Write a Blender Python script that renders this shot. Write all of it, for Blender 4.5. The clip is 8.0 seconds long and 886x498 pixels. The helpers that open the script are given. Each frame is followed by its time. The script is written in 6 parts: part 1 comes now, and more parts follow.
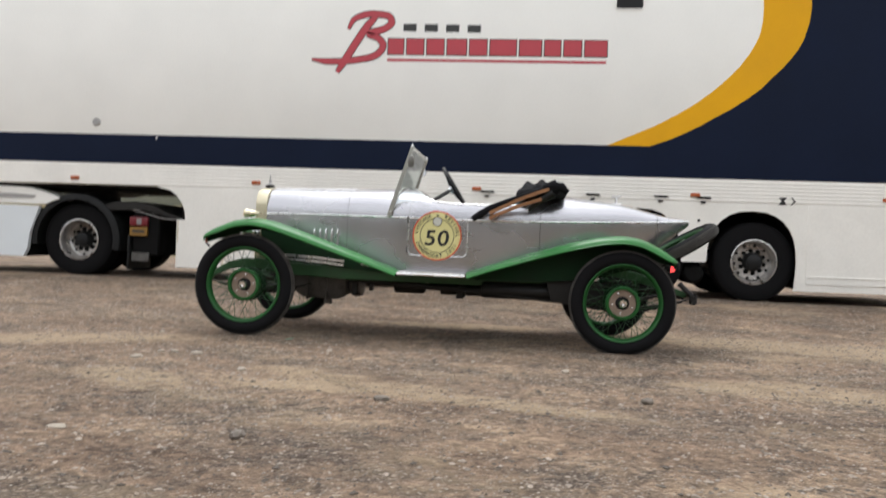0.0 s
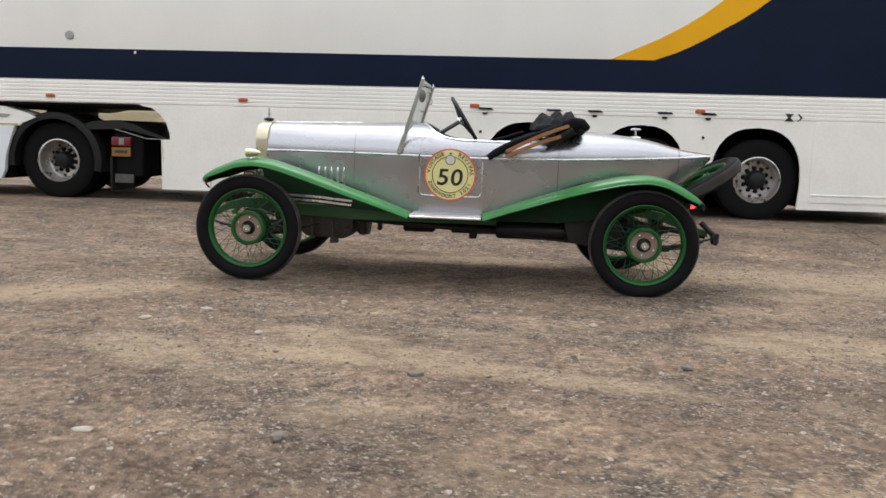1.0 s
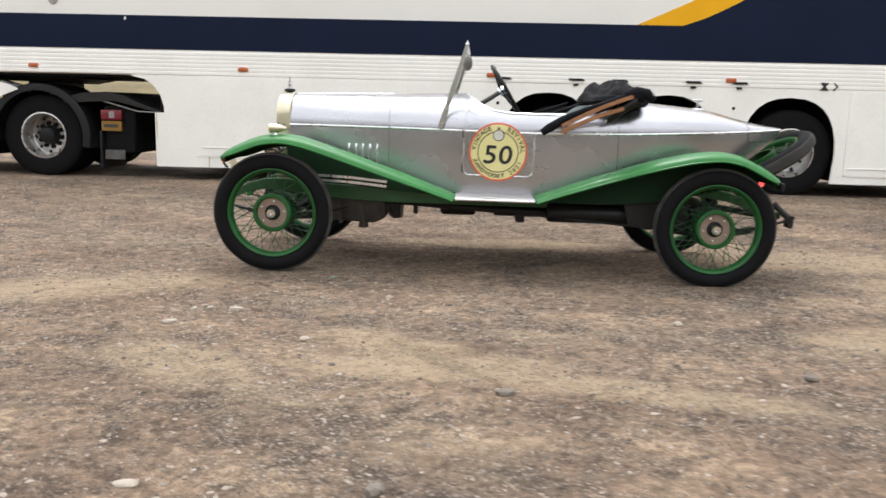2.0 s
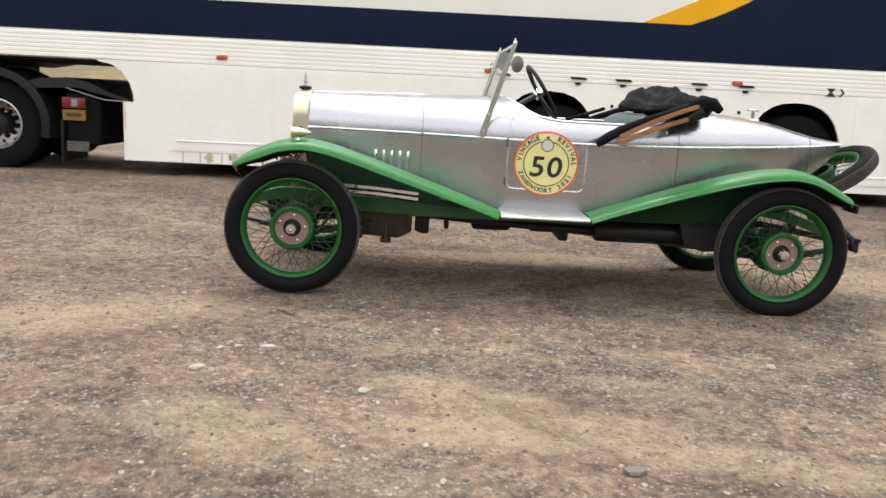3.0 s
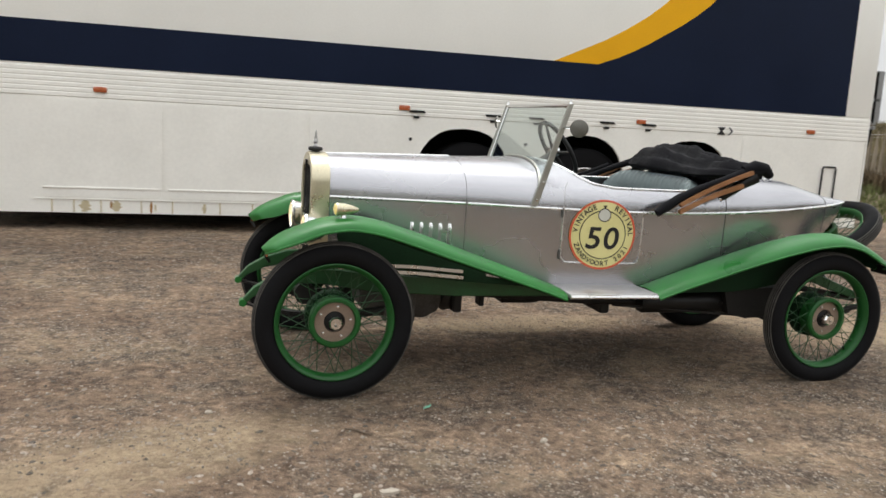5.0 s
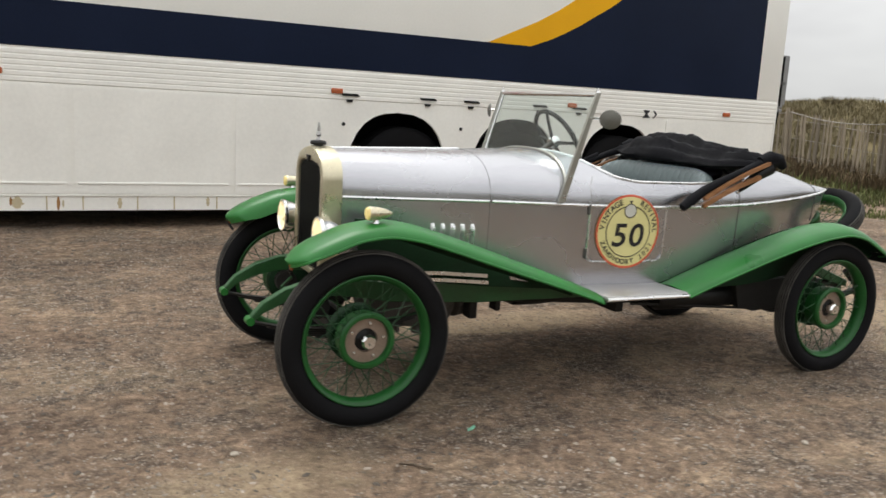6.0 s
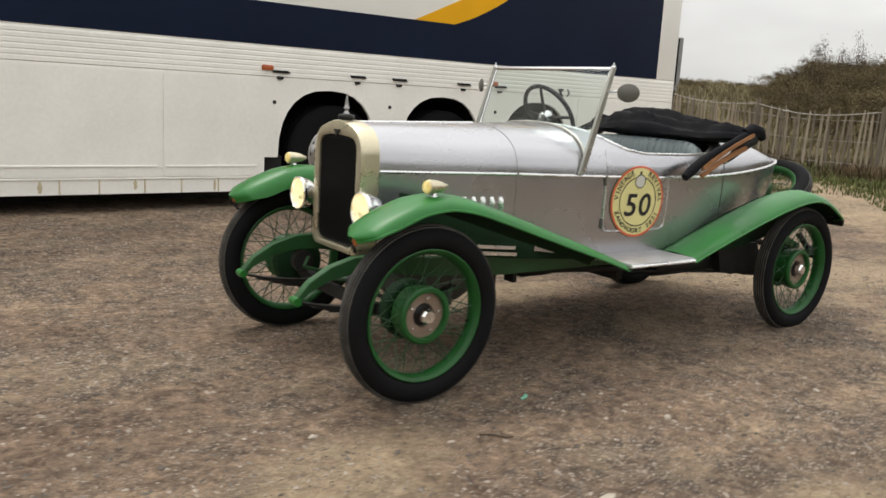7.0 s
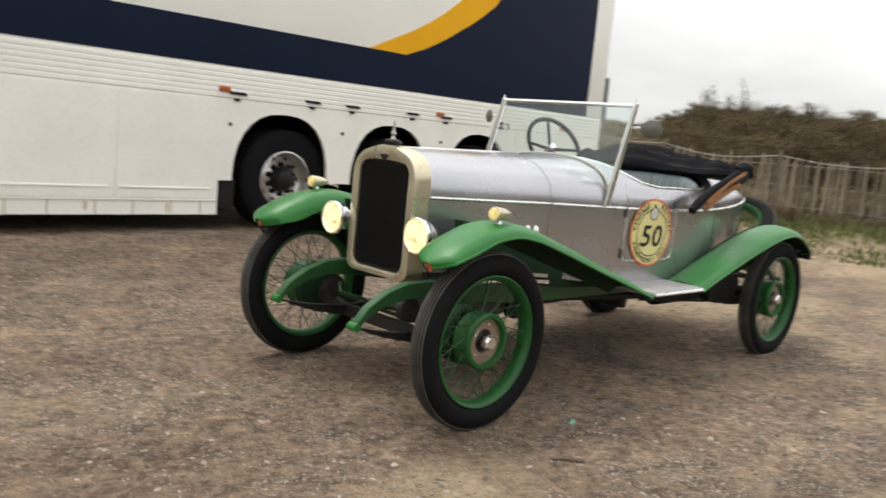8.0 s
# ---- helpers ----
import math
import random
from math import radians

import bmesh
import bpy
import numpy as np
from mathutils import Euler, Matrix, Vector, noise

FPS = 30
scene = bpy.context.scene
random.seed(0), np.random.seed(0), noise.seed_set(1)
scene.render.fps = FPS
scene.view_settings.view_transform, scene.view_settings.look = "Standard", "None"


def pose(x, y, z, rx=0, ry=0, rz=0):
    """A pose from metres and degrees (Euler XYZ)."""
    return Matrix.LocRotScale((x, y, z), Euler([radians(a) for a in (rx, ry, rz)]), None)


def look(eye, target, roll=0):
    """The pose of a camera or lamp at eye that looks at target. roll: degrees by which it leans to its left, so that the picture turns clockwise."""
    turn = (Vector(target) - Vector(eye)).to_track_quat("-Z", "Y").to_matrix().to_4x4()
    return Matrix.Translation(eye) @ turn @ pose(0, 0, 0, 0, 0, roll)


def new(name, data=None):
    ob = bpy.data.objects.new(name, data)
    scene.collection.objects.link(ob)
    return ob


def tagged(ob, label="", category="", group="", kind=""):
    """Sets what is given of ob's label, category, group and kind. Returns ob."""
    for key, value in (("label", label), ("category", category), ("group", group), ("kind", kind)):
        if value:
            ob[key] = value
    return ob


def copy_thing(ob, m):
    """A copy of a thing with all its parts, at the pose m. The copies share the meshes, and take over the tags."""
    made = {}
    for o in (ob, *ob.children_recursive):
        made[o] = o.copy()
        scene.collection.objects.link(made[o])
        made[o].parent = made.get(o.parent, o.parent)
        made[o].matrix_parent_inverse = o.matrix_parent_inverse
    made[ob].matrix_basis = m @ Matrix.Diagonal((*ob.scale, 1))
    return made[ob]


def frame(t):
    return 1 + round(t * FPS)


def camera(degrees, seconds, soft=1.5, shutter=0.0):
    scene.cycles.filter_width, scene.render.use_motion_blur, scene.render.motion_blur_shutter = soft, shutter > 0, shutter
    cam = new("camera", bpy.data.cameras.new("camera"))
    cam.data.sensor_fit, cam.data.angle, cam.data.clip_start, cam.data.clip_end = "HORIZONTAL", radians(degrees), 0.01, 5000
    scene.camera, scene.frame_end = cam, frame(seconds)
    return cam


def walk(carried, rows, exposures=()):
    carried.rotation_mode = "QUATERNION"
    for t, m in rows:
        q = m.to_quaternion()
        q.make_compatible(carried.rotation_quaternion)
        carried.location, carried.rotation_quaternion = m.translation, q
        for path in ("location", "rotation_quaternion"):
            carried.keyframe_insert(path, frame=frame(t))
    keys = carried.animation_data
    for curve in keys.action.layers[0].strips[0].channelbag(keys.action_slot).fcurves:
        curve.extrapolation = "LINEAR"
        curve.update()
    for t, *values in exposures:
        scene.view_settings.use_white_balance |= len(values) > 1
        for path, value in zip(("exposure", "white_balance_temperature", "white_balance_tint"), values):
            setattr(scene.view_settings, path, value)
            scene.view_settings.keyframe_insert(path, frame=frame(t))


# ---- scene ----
cam = camera(57.2, 8.0, soft=1.5, shutter=0.45)
PATH = [
    (0, (2.1, -6.706, 0.787), (1.908, -4.715, 0.764), 2.4),
    (0.5, (1.968, -6.609, 0.949), (1.78, -4.63, 0.736), 3.9),
    (1, (1.795, -6.449, 1.098), (1.67, -4.472, 0.821), 2.0),
    (1.5, (1.564, -6.15, 1.096), (1.491, -4.172, 0.809), 1.1),
    (2, (1.312, -5.869, 1.096), (1.239, -3.901, 0.751), 1.8),
    (2.2, (1.161, -5.744, 1.121), (1.094, -3.777, 0.765), 2.0),
    (3.3, (0.575, -5.157, 1.188), (0.702, -3.198, 0.807), 3.5),
    (3.5, (0.463, -5.092, 1.219), (0.627, -3.139, 0.82), 3.5),
    (4, (0.071, -4.939, 1.276), (0.39, -2.996, 0.924), 2.7),
    (4.5, (-0.25, -4.689, 1.306), (0.2, -2.768, 0.978), 2.2),
    (4.7, (-0.401, -4.599, 1.33), (0.081, -2.684, 1.013), 2.6),
    (5.8, (-1.096, -3.936, 1.377), (-0.254, -2.151, 1.055), 4.4),
    (6, (-1.213, -3.799, 1.369), (-0.339, -2.032, 1.032), 3.6),
    (6.5, (-1.536, -3.542, 1.326), (-0.547, -1.827, 1.041), 3.6),
    (7, (-1.936, -3.376, 1.277), (-0.762, -1.797, 0.919), 3.6),
    (7.5, (-2.244, -3.154, 1.241), (-1.045, -1.576, 0.972), 2.0),
    (8, (-2.534, -2.906, 1.206), (-1.135, -1.502, 0.943), 5.7),
]
walk(cam, [(t, look(eye, target, roll)) for t, eye, target, roll in PATH], exposures=((0.0, 0.02, 6300, 10), (0.5, -0.02, 6250, 10), (1.0, 0.04, 6220, 10), (1.5, 0.21, 6200, 10), (2.0, 0.37, 6280, 10), (3.5, 0.43, 6450, 9), (4.0, 0.18, 6450, 8), (4.5, 0.05, 6450, 8), (6.0, -0.05, 6500, 8), (6.5, 0.1, 6550, 6), (7.0, -0.05, 6650, 8), (7.5, 0.12, 6600, 8), (8.0, 0.08, 6600, 8)))

# ---- world, sun, exposure ----
SUN_ELEV, SUN_AZ = 68.0, 100.0     # degrees; azimuth from +x towards +y
wd = bpy.data.worlds.new("sky")
scene.world = wd
wd.use_nodes = True
wn, wl = wd.node_tree.nodes, wd.node_tree.links
bg = wn["Background"]
sky = wn.new("ShaderNodeTexSky")
sky.sky_type, sky.sun_disc = "NISHITA", False
sky.sun_elevation, sky.sun_rotation = radians(SUN_ELEV), radians(90 - SUN_AZ)
sky.air_density, sky.dust_density, sky.ozone_density = 1.0, 4.0, 1.0
hsv = wn.new("ShaderNodeHueSaturation")
hsv.inputs["Saturation"].default_value = 0.10
wl.new(sky.outputs[0], hsv.inputs["Color"])
# soft overcast: the clear sky is veiled by an even grey cloud sheet with faint structure
wtc = wn.new("ShaderNodeTexCoord")
wno = wn.new("ShaderNodeTexNoise")
wno.inputs["Scale"].default_value, wno.inputs["Detail"].default_value = 2.2, 4.0
wmap = wn.new("ShaderNodeMapping")
wmap.inputs["Scale"].default_value = (1, 1, 3)
wl.new(wtc.outputs["Generated"], wmap.inputs[0])
wl.new(wmap.outputs[0], wno.inputs["Vector"])
wrp = wn.new("ShaderNodeValToRGB")
wrp.color_ramp.elements[0].position, wrp.color_ramp.elements[0].color = 0.34, (6.85, 6.8, 6.9, 1)
wrp.color_ramp.elements[1].position, wrp.color_ramp.elements[1].color = 0.66, (9.8, 9.8, 9.75, 1)
wl.new(wno.outputs["Fac"], wrp.inputs[0])
wmx = wn.new("ShaderNodeMix")
wmx.data_type = "RGBA"
wmx.inputs[0].default_value = 0.72
wl.new(hsv.outputs[0], wmx.inputs[6])
wl.new(wrp.outputs[0], wmx.inputs[7])
# an overcast sky is brighter overhead than at the horizon
wsep = wn.new("ShaderNodeSeparateXYZ")
wl.new(wtc.outputs["Generated"], wsep.inputs[0])
wgr = wn.new("ShaderNodeValToRGB")
wgr.color_ramp.elements[0].color, wgr.color_ramp.elements[1].color = (0.54, 0.54, 0.54, 1), (1.32, 1.32, 1.32, 1)
for at, vv in ((0.10, 0.67), (0.28, 0.93)):
    wgr.color_ramp.elements.new(at).color = (vv, vv, vv, 1)
wl.new(wsep.outputs["Z"], wgr.inputs[0])
wsc = wn.new("ShaderNodeVectorMath")
wsc.operation = "SCALE"
wl.new(wmx.outputs[2], wsc.inputs[0])
wl.new(wgr.outputs[0], wsc.inputs["Scale"])
wl.new(wsc.outputs[0], bg.inputs["Color"])
bg.inputs["Strength"].default_value = 0.185

sun_data = bpy.data.lights.new("sun", "SUN")
sun_data.energy, sun_data.angle, sun_data.color = 1.15, radians(25), (1.0, 0.97, 0.92)
sun = new("sun", sun_data)
_e, _a = radians(SUN_ELEV), radians(SUN_AZ)
sun.matrix_world = look(Vector((math.cos(_e) * math.cos(_a), math.cos(_e) * math.sin(_a), math.sin(_e))) * 60, (0, 0, 0))


# ---- materials ----
def paint(name, base, rough=0.5, metal=0.0, dark=0.75, light=1.12, scale=6.0, fine=70.0, bump=0.12, depth=0.002, coat=0.0,
          rough_var=0.12, stretch=(1, 1, 1), island=0.0, objrand=0.0, spec=0.5, detail=5.0):
    """Principled surface, with colour and gloss varying at two scales and a fine relief."""
    m = bpy.data.materials.new(name)
    m.use_nodes = True
    n, l = m.node_tree.nodes, m.node_tree.links
    p = n["Principled BSDF"]
    tc, mp = n.new("ShaderNodeTexCoord"), n.new("ShaderNodeMapping")
    mp.inputs["Scale"].default_value = stretch
    l.new(tc.outputs["Object"], mp.inputs[0])
    big, small = n.new("ShaderNodeTexNoise"), n.new("ShaderNodeTexNoise")
    big.inputs["Scale"].default_value, big.inputs["Detail"].default_value = scale, detail
    small.inputs["Scale"].default_value, small.inputs["Detail"].default_value = fine, 3.0
    l.new(mp.outputs[0], big.inputs["Vector"])
    l.new(mp.outputs[0], small.inputs["Vector"])
    mixf = n.new("ShaderNodeMath")
    mixf.operation = "MULTIPLY_ADD"
    mixf.inputs[1].default_value, mixf.inputs[2].default_value = 0.35, 0.0
    l.new(small.outputs["Fac"], mixf.inputs[0])
    addf = n.new("ShaderNodeMath")
    addf.operation = "MULTIPLY_ADD"
    addf.inputs[1].default_value = 0.65
    l.new(big.outputs["Fac"], addf.inputs[0])
    l.new(mixf.outputs[0], addf.inputs[2])
    val = addf.outputs[0]
    if island or objrand:
        src = n.new("ShaderNodeNewGeometry" if island else "ShaderNodeObjectInfo").outputs["Random Per Island" if island else "Random"]
        r = n.new("ShaderNodeMath")
        r.operation = "MULTIPLY_ADD"
        r.inputs[1].default_value = island or objrand
        l.new(src, r.inputs[0])
        l.new(val, r.inputs[2])
        r2 = n.new("ShaderNodeMath")
        r2.operation = "SUBTRACT"
        r2.inputs[1].default_value = 0.5 * (island or objrand)
        l.new(r.outputs[0], r2.inputs[0])
        val = r2.outputs[0]
    ramp = n.new("ShaderNodeValToRGB")
    e = ramp.color_ramp.elements
    e[0].position, e[1].position = 0.28, 0.72
    e[0].color = (*[min(1, c * dark) for c in base], 1)
    e[1].color = (*[min(1, c * light) for c in base], 1)
    l.new(val, ramp.inputs[0])
    l.new(ramp.outputs[0], p.inputs["Base Color"])
    mr = n.new("ShaderNodeMapRange")
    mr.inputs[1].default_value, mr.inputs[2].default_value = 0.3, 0.7
    mr.inputs[3].default_value, mr.inputs[4].default_value = max(0.02, rough - rough_var), min(1, rough + rough_var)
    l.new(big.outputs["Fac"], mr.inputs[0])
    l.new(mr.outputs[0], p.inputs["Roughness"])
    p.inputs["Metallic"].default_value = metal
    p.inputs["Coat Weight"].default_value = coat
    p.inputs["Specular IOR Level"].default_value = spec
    if bump:
        b = n.new("ShaderNodeBump")
        b.inputs["Strength"].default_value, b.inputs["Distance"].default_value = bump, depth
        l.new(small.outputs["Fac"], b.inputs["Height"])
        l.new(b.outputs[0], p.inputs["Normal"])
    return m


def glow(name, colour, strength, rough=0.2):
    m = paint(name, colour, rough, 0, 0.30, 1.25, 22, 60, 0.3, 0.003)
    p = m.node_tree.nodes["Principled BSDF"]
    m.node_tree.links.new(p.inputs["Base Color"].links[0].from_socket, p.inputs["Emission Color"])
    p.inputs["Emission Strength"].default_value = strength
    return m


def lit_lens(name, colour, strength, fill):
    """Fluted clear lens of a burning lamp: part of it glows, the rest lets the reflector be seen."""
    m = glow(name, colour, strength)
    n, l = m.node_tree.nodes, m.node_tree.links
    p, out = n["Principled BSDF"], n["Material Output"]
    tr, mx = n.new("ShaderNodeBsdfTransparent"), n.new("ShaderNodeMixShader")
    mx.inputs[0].default_value = fill
    l.new(tr.outputs[0], mx.inputs[1])
    l.new(p.outputs[0], mx.inputs[2])
    l.new(mx.outputs[0], out.inputs[0])
    return m


def glass(name, colour=(0.92, 0.96, 0.95), alpha=0.035):
    """Thin pane: mostly see-through, with the reflections of glass."""
    m = bpy.data.materials.new(name)
    m.use_nodes = True
    n, l = m.node_tree.nodes, m.node_tree.links
    n.remove(n["Principled BSDF"])
    out = n["Material Output"]
    tr, gl, mx = n.new("ShaderNodeBsdfTransparent"), n.new("ShaderNodeBsdfGlossy"), n.new("ShaderNodeMixShader")
    tr.inputs[0].default_value = (*colour, 1)
    gl.inputs["Roughness"].default_value = 0.04
    fr = n.new("ShaderNodeLayerWeight")
    fr.inputs["Blend"].default_value = 0.5
    pw = n.new("ShaderNodeMath")
    pw.operation = "POWER"
    pw.inputs[1].default_value = 3.5
    l.new(fr.outputs["Facing"], pw.inputs[0])
    ad = n.new("ShaderNodeMath")
    ad.operation = "MULTIPLY_ADD"
    ad.inputs[1].default_value, ad.inputs[2].default_value = 0.6, alpha
    l.new(pw.outputs[0], ad.inputs[0])
    l.new(ad.outputs[0], mx.inputs[0])
    l.new(tr.outputs[0], mx.inputs[1])
    l.new(gl.outputs[0], mx.inputs[2])
    l.new(mx.outputs[0], out.inputs[0])
    return m


ALU = paint("bare_aluminium", (0.487, 0.486, 0.512), 0.27, 0.93, 0.88, 1.08, 2.2, 160, 0.006, 0.0006, stretch=(0.8, 1, 1.3), rough_var=0.05, detail=5.0)
STEPM = paint("satin_step_metal", (0.50, 0.49, 0.49), 0.46, 0.75, 0.88, 1.06, 9, 120, 0.03, 0.001)
POSTM = paint("dull_nickel_post", (0.40, 0.40, 0.36), 0.36, 0.85, 0.85, 1.1, 9, 90, 0.05, 0.001)
ALU_BRIGHT = paint("polished_aluminium", (0.84, 0.84, 0.84), 0.28, 0.9, 0.9, 1.05, 10, 120, 0.05, 0.001)
NICKEL = paint("tarnished_nickel_silver", (0.66, 0.60, 0.44), 0.32, 0.85, 0.85, 1.1, 9, 90, 0.05, 0.001)
CHROME = paint("chrome", (0.80, 0.80, 0.80), 0.14, 1.0, 0.9, 1.05, 14, 90, 0.03, 0.001, rough_var=0.05)
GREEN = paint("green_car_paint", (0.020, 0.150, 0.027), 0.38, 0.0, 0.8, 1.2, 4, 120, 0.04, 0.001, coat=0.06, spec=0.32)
GREEN_WHEEL = paint("green_wheel_paint", (0.014, 0.088, 0.019), 0.42, 0.0, 0.7, 1.2, 9, 120, 0.06, 0.001, spec=0.3)
GREEN_DULL = paint("green_chassis_paint", (0.014, 0.062, 0.018), 0.5, 0.0, 0.6, 1.15, 7, 90, 0.1)
# GREEN taken near black: the shade beneath the wings is in this colour
UNDER = paint("shaded_green_underside", (0.007, 0.027, 0.010), 0.75, 0.0, 0.6, 1.4, 7, 90, 0.2, spec=0.2)
TYRE = paint("tyre_rubber", (0.0065, 0.0065, 0.0072), 0.8, 0, 0.7, 1.6, 9, 140, 0.2, 0.002, spec=0.11)
TYRE_DUST = paint("dusty_tread_rubber", (0.085, 0.080, 0.073), 0.85, 0, 0.30, 1.5, 9, 140, 0.2, 0.002, spec=0.1)
BLACK = paint("black_enamel", (0.008, 0.008, 0.008), 0.45, 0, 0.7, 1.4, 9, 90, 0.08, spec=0.3)
SOOT = paint("oily_black_iron", (0.012, 0.011, 0.010), 0.62, 0.2, 0.5, 1.6, 12, 70, 0.3, 0.003)
CAST = paint("dull_cast_aluminium", (0.115, 0.110, 0.104), 0.55, 0.5, 0.45, 1.35, 11, 80, 0.3, 0.002)
MESHM = paint("radiator_core_mesh", (0.012, 0.012, 0.013), 0.7, 0.2, 0.6, 1.6, 30, 200, 0.4, 0.002)
HUBBROWN = paint("bronze_hub_plate", (0.30, 0.23, 0.18), 0.5, 0.5, 0.75, 1.15, 12, 90, 0.1)
CLOTH = paint("black_hood_cloth", (0.0055, 0.0055, 0.007), 0.85, 0, 0.6, 1.6, 7, 260, 0.5, 0.003, spec=0.16)
ASH = paint("varnished_ash_wood", (0.33, 0.155, 0.065), 0.42, 0, 0.6, 1.15, 4, 60, 0.15, stretch=(1, 12, 12))
LEATHER = paint("grey_green_leather", (0.150, 0.185, 0.188), 0.45, 0, 0.8, 1.15, 8, 150, 0.25, 0.001)
TRIM = paint("dark_leather_trim", (0.03, 0.034, 0.034), 0.6, 0, 0.7, 1.3, 8, 150, 0.25, 0.001)
BULB = glow("lit_headlamp_bulb", (1.0, 0.70, 0.36), 22.0)
LENS = lit_lens("lit_headlamp_lens", (1.0, 0.68, 0.40), 2.2, 0.26)
# the warm tint puts the bulb's bounced glow into the silver
REFLECTOR = paint("glow_tinted_reflector", (0.92, 0.82, 0.62), 0.12, 1.0, 0.85, 1.05, 30, 90, 0.02, 0.001, rough_var=0.05)
LENS_SIDE = glow("lit_side_lamp_lens", (1.0, 0.66, 0.26), 0.5)
LENS_RED = glow("lit_red_tail_lens", (0.95, 0.06, 0.06), 2.6)
GLASS = glass("windscreen_glass")
MIRBACK = paint("dull_grey_mirror_back", (0.12, 0.115, 0.10), 0.5, 0.2, 0.8, 1.15, 12, 80, 0.08)
MIRROR = paint("mirror_glass", (0.85, 0.86, 0.88), 0.05, 1.0, 0.95, 1.0, 3, 20, 0, rough_var=0.02)
ST_YEL = paint("pale_yellow_vinyl", (0.72, 0.66, 0.30), 0.4, 0, 0.93, 1.04, 6, 80, 0.02)
ST_RED = paint("orange_red_vinyl", (0.62, 0.10, 0.045), 0.4, 0, 0.9, 1.06, 6, 80, 0.02)
ST_BLK = paint("black_vinyl", (0.012, 0.012, 0.014), 0.4, 0, 0.9, 1.2, 6, 80, 0.02)
ST_GREY = paint("pale_grey_vinyl", (0.60, 0.60, 0.54), 0.4, 0, 0.9, 1.06, 6, 80, 0.02)
WHITE = paint("white_trailer_paint", (0.87, 0.862, 0.82), 0.42, 0, 0.93, 1.03, 1.1, 45, 0.05, 0.002, coat=0.05)
# lighter than WHITE: light bounced off the ground is put into it
WHITE_SKIRT = paint("white_skirt_lightened", (0.90, 0.885, 0.832), 0.45, 0, 0.88, 1.03, 1.7, 30, 0.06, 0.002)
NAVY = paint("navy_film", (0.0065, 0.0115, 0.030), 0.40, 0, 0.8, 1.25, 1.0, 60, 0.03, 0.001, spec=0.10)
GOLD = paint("golden_yellow_film", (0.80, 0.405, 0.004), 0.45, 0, 0.93, 1.05, 2, 60, 0.03, 0.001, spec=0.2)
LOGO_RED = paint("red_film", (0.50, 0.055, 0.075), 0.42, 0, 0.9, 1.06, 3, 60, 0.03, 0.001)
LOGO_DARK = paint("charcoal_film", (0.03, 0.032, 0.03), 0.42, 0, 0.9, 1.1, 3, 60, 0.03, 0.001)
ORANGE = paint("orange_marker_lens", (0.42, 0.10, 0.03), 0.25, 0, 0.85, 1.1, 20, 90, 0.05)
# red lens and yellow plate are darkened to carry the shade they sit in
REDL_SHADED = paint("shaded_red_lens", (0.17, 0.010, 0.018), 0.35, 0, 0.6, 1.2, 20, 90, 0.1)
YPLATE = paint("shaded_yellow_plate", (0.24, 0.125, 0.018), 0.5, 0, 0.9, 1.05, 9, 90, 0.05)
PLASTIC = paint("black_plastic", (0.009, 0.0095, 0.010), 0.55, 0, 0.8, 1.4, 6, 90, 0.1, spec=0.25)
DARKIRON = paint("dirty_black_chassis", (0.006, 0.006, 0.006), 0.8, 0, 0.6, 1.5, 5, 60, 0.2, spec=0.12)
STEEL = paint("road_dusted_steel", (0.42, 0.41, 0.40), 0.42, 0.75, 0.75, 1.1, 8, 80, 0.15)
GREYMETAL = paint("grey_galvanised_metal", (0.30, 0.30, 0.30), 0.5, 0.6, 0.8, 1.1, 5, 60, 0.1)
ALLOY = paint("polished_truck_alloy", (0.60, 0.58, 0.56), 0.32, 0.85, 0.75, 1.12, 8, 80, 0.12)
PALEBLUE = paint("pale_blue_white_paint", (0.74, 0.79, 0.82), 0.35, 0, 0.93, 1.03, 1.5, 60, 0.03, coat=0.2)
RUST = paint("rust_stain", (0.38, 0.20, 0.07), 0.8, 0, 0.6, 1.3, 14, 60, 0.1)
OCHRE = paint("ochre_stain", (0.58, 0.50, 0.33), 0.7, 0, 0.8, 1.1, 14, 60, 0.1)
PALE = paint("weathered_paling_wood", (0.255, 0.212, 0.158), 0.85, 0, 0.6, 1.25, 3, 40, 0.4, 0.004, stretch=(4, 4, 1), objrand=0.55)
WIRE = paint("dull_wire", (0.33, 0.31, 0.28), 0.6, 0.5, 0.8, 1.1, 9, 60, 0.1)
BLADE = paint("dune_grass", (0.188, 0.158, 0.090), 0.8, 0, 0.70, 1.28, 0.5, 12, 0, island=0.30, spec=0.2)
BRAMBLE = paint("dry_bramble", (0.120, 0.088, 0.052), 0.85, 0, 0.5, 1.5, 0.9, 12, 0, island=0.5, spec=0.15)
DUNE = paint("dune_soil_and_moss", (0.160, 0.128, 0.066), 0.95, 0, 0.55, 1.45, 0.35, 3.0, 0.3, 0.03, spec=0.15, detail=8.0)
# for the unseen bank, dark so that the bare metal reflects a dark band
UNSEEN_BANK = paint("unseen_bank_dark", (0.042, 0.042, 0.026), 0.95, 0, 0.5, 1.5, 0.5, 4.0, 0.4, 0.05, spec=0.1, detail=8.0)
BLADE_GREEN = paint("verge_grass", (0.120, 0.132, 0.050), 0.8, 0, 0.6, 1.5, 0.9, 12, 0, island=0.5, spec=0.2)
TWIG = paint("bare_twigs", (0.105, 0.080, 0.058), 0.9, 0, 0.6, 1.4, 2, 12, 0, island=0.4, spec=0.2)
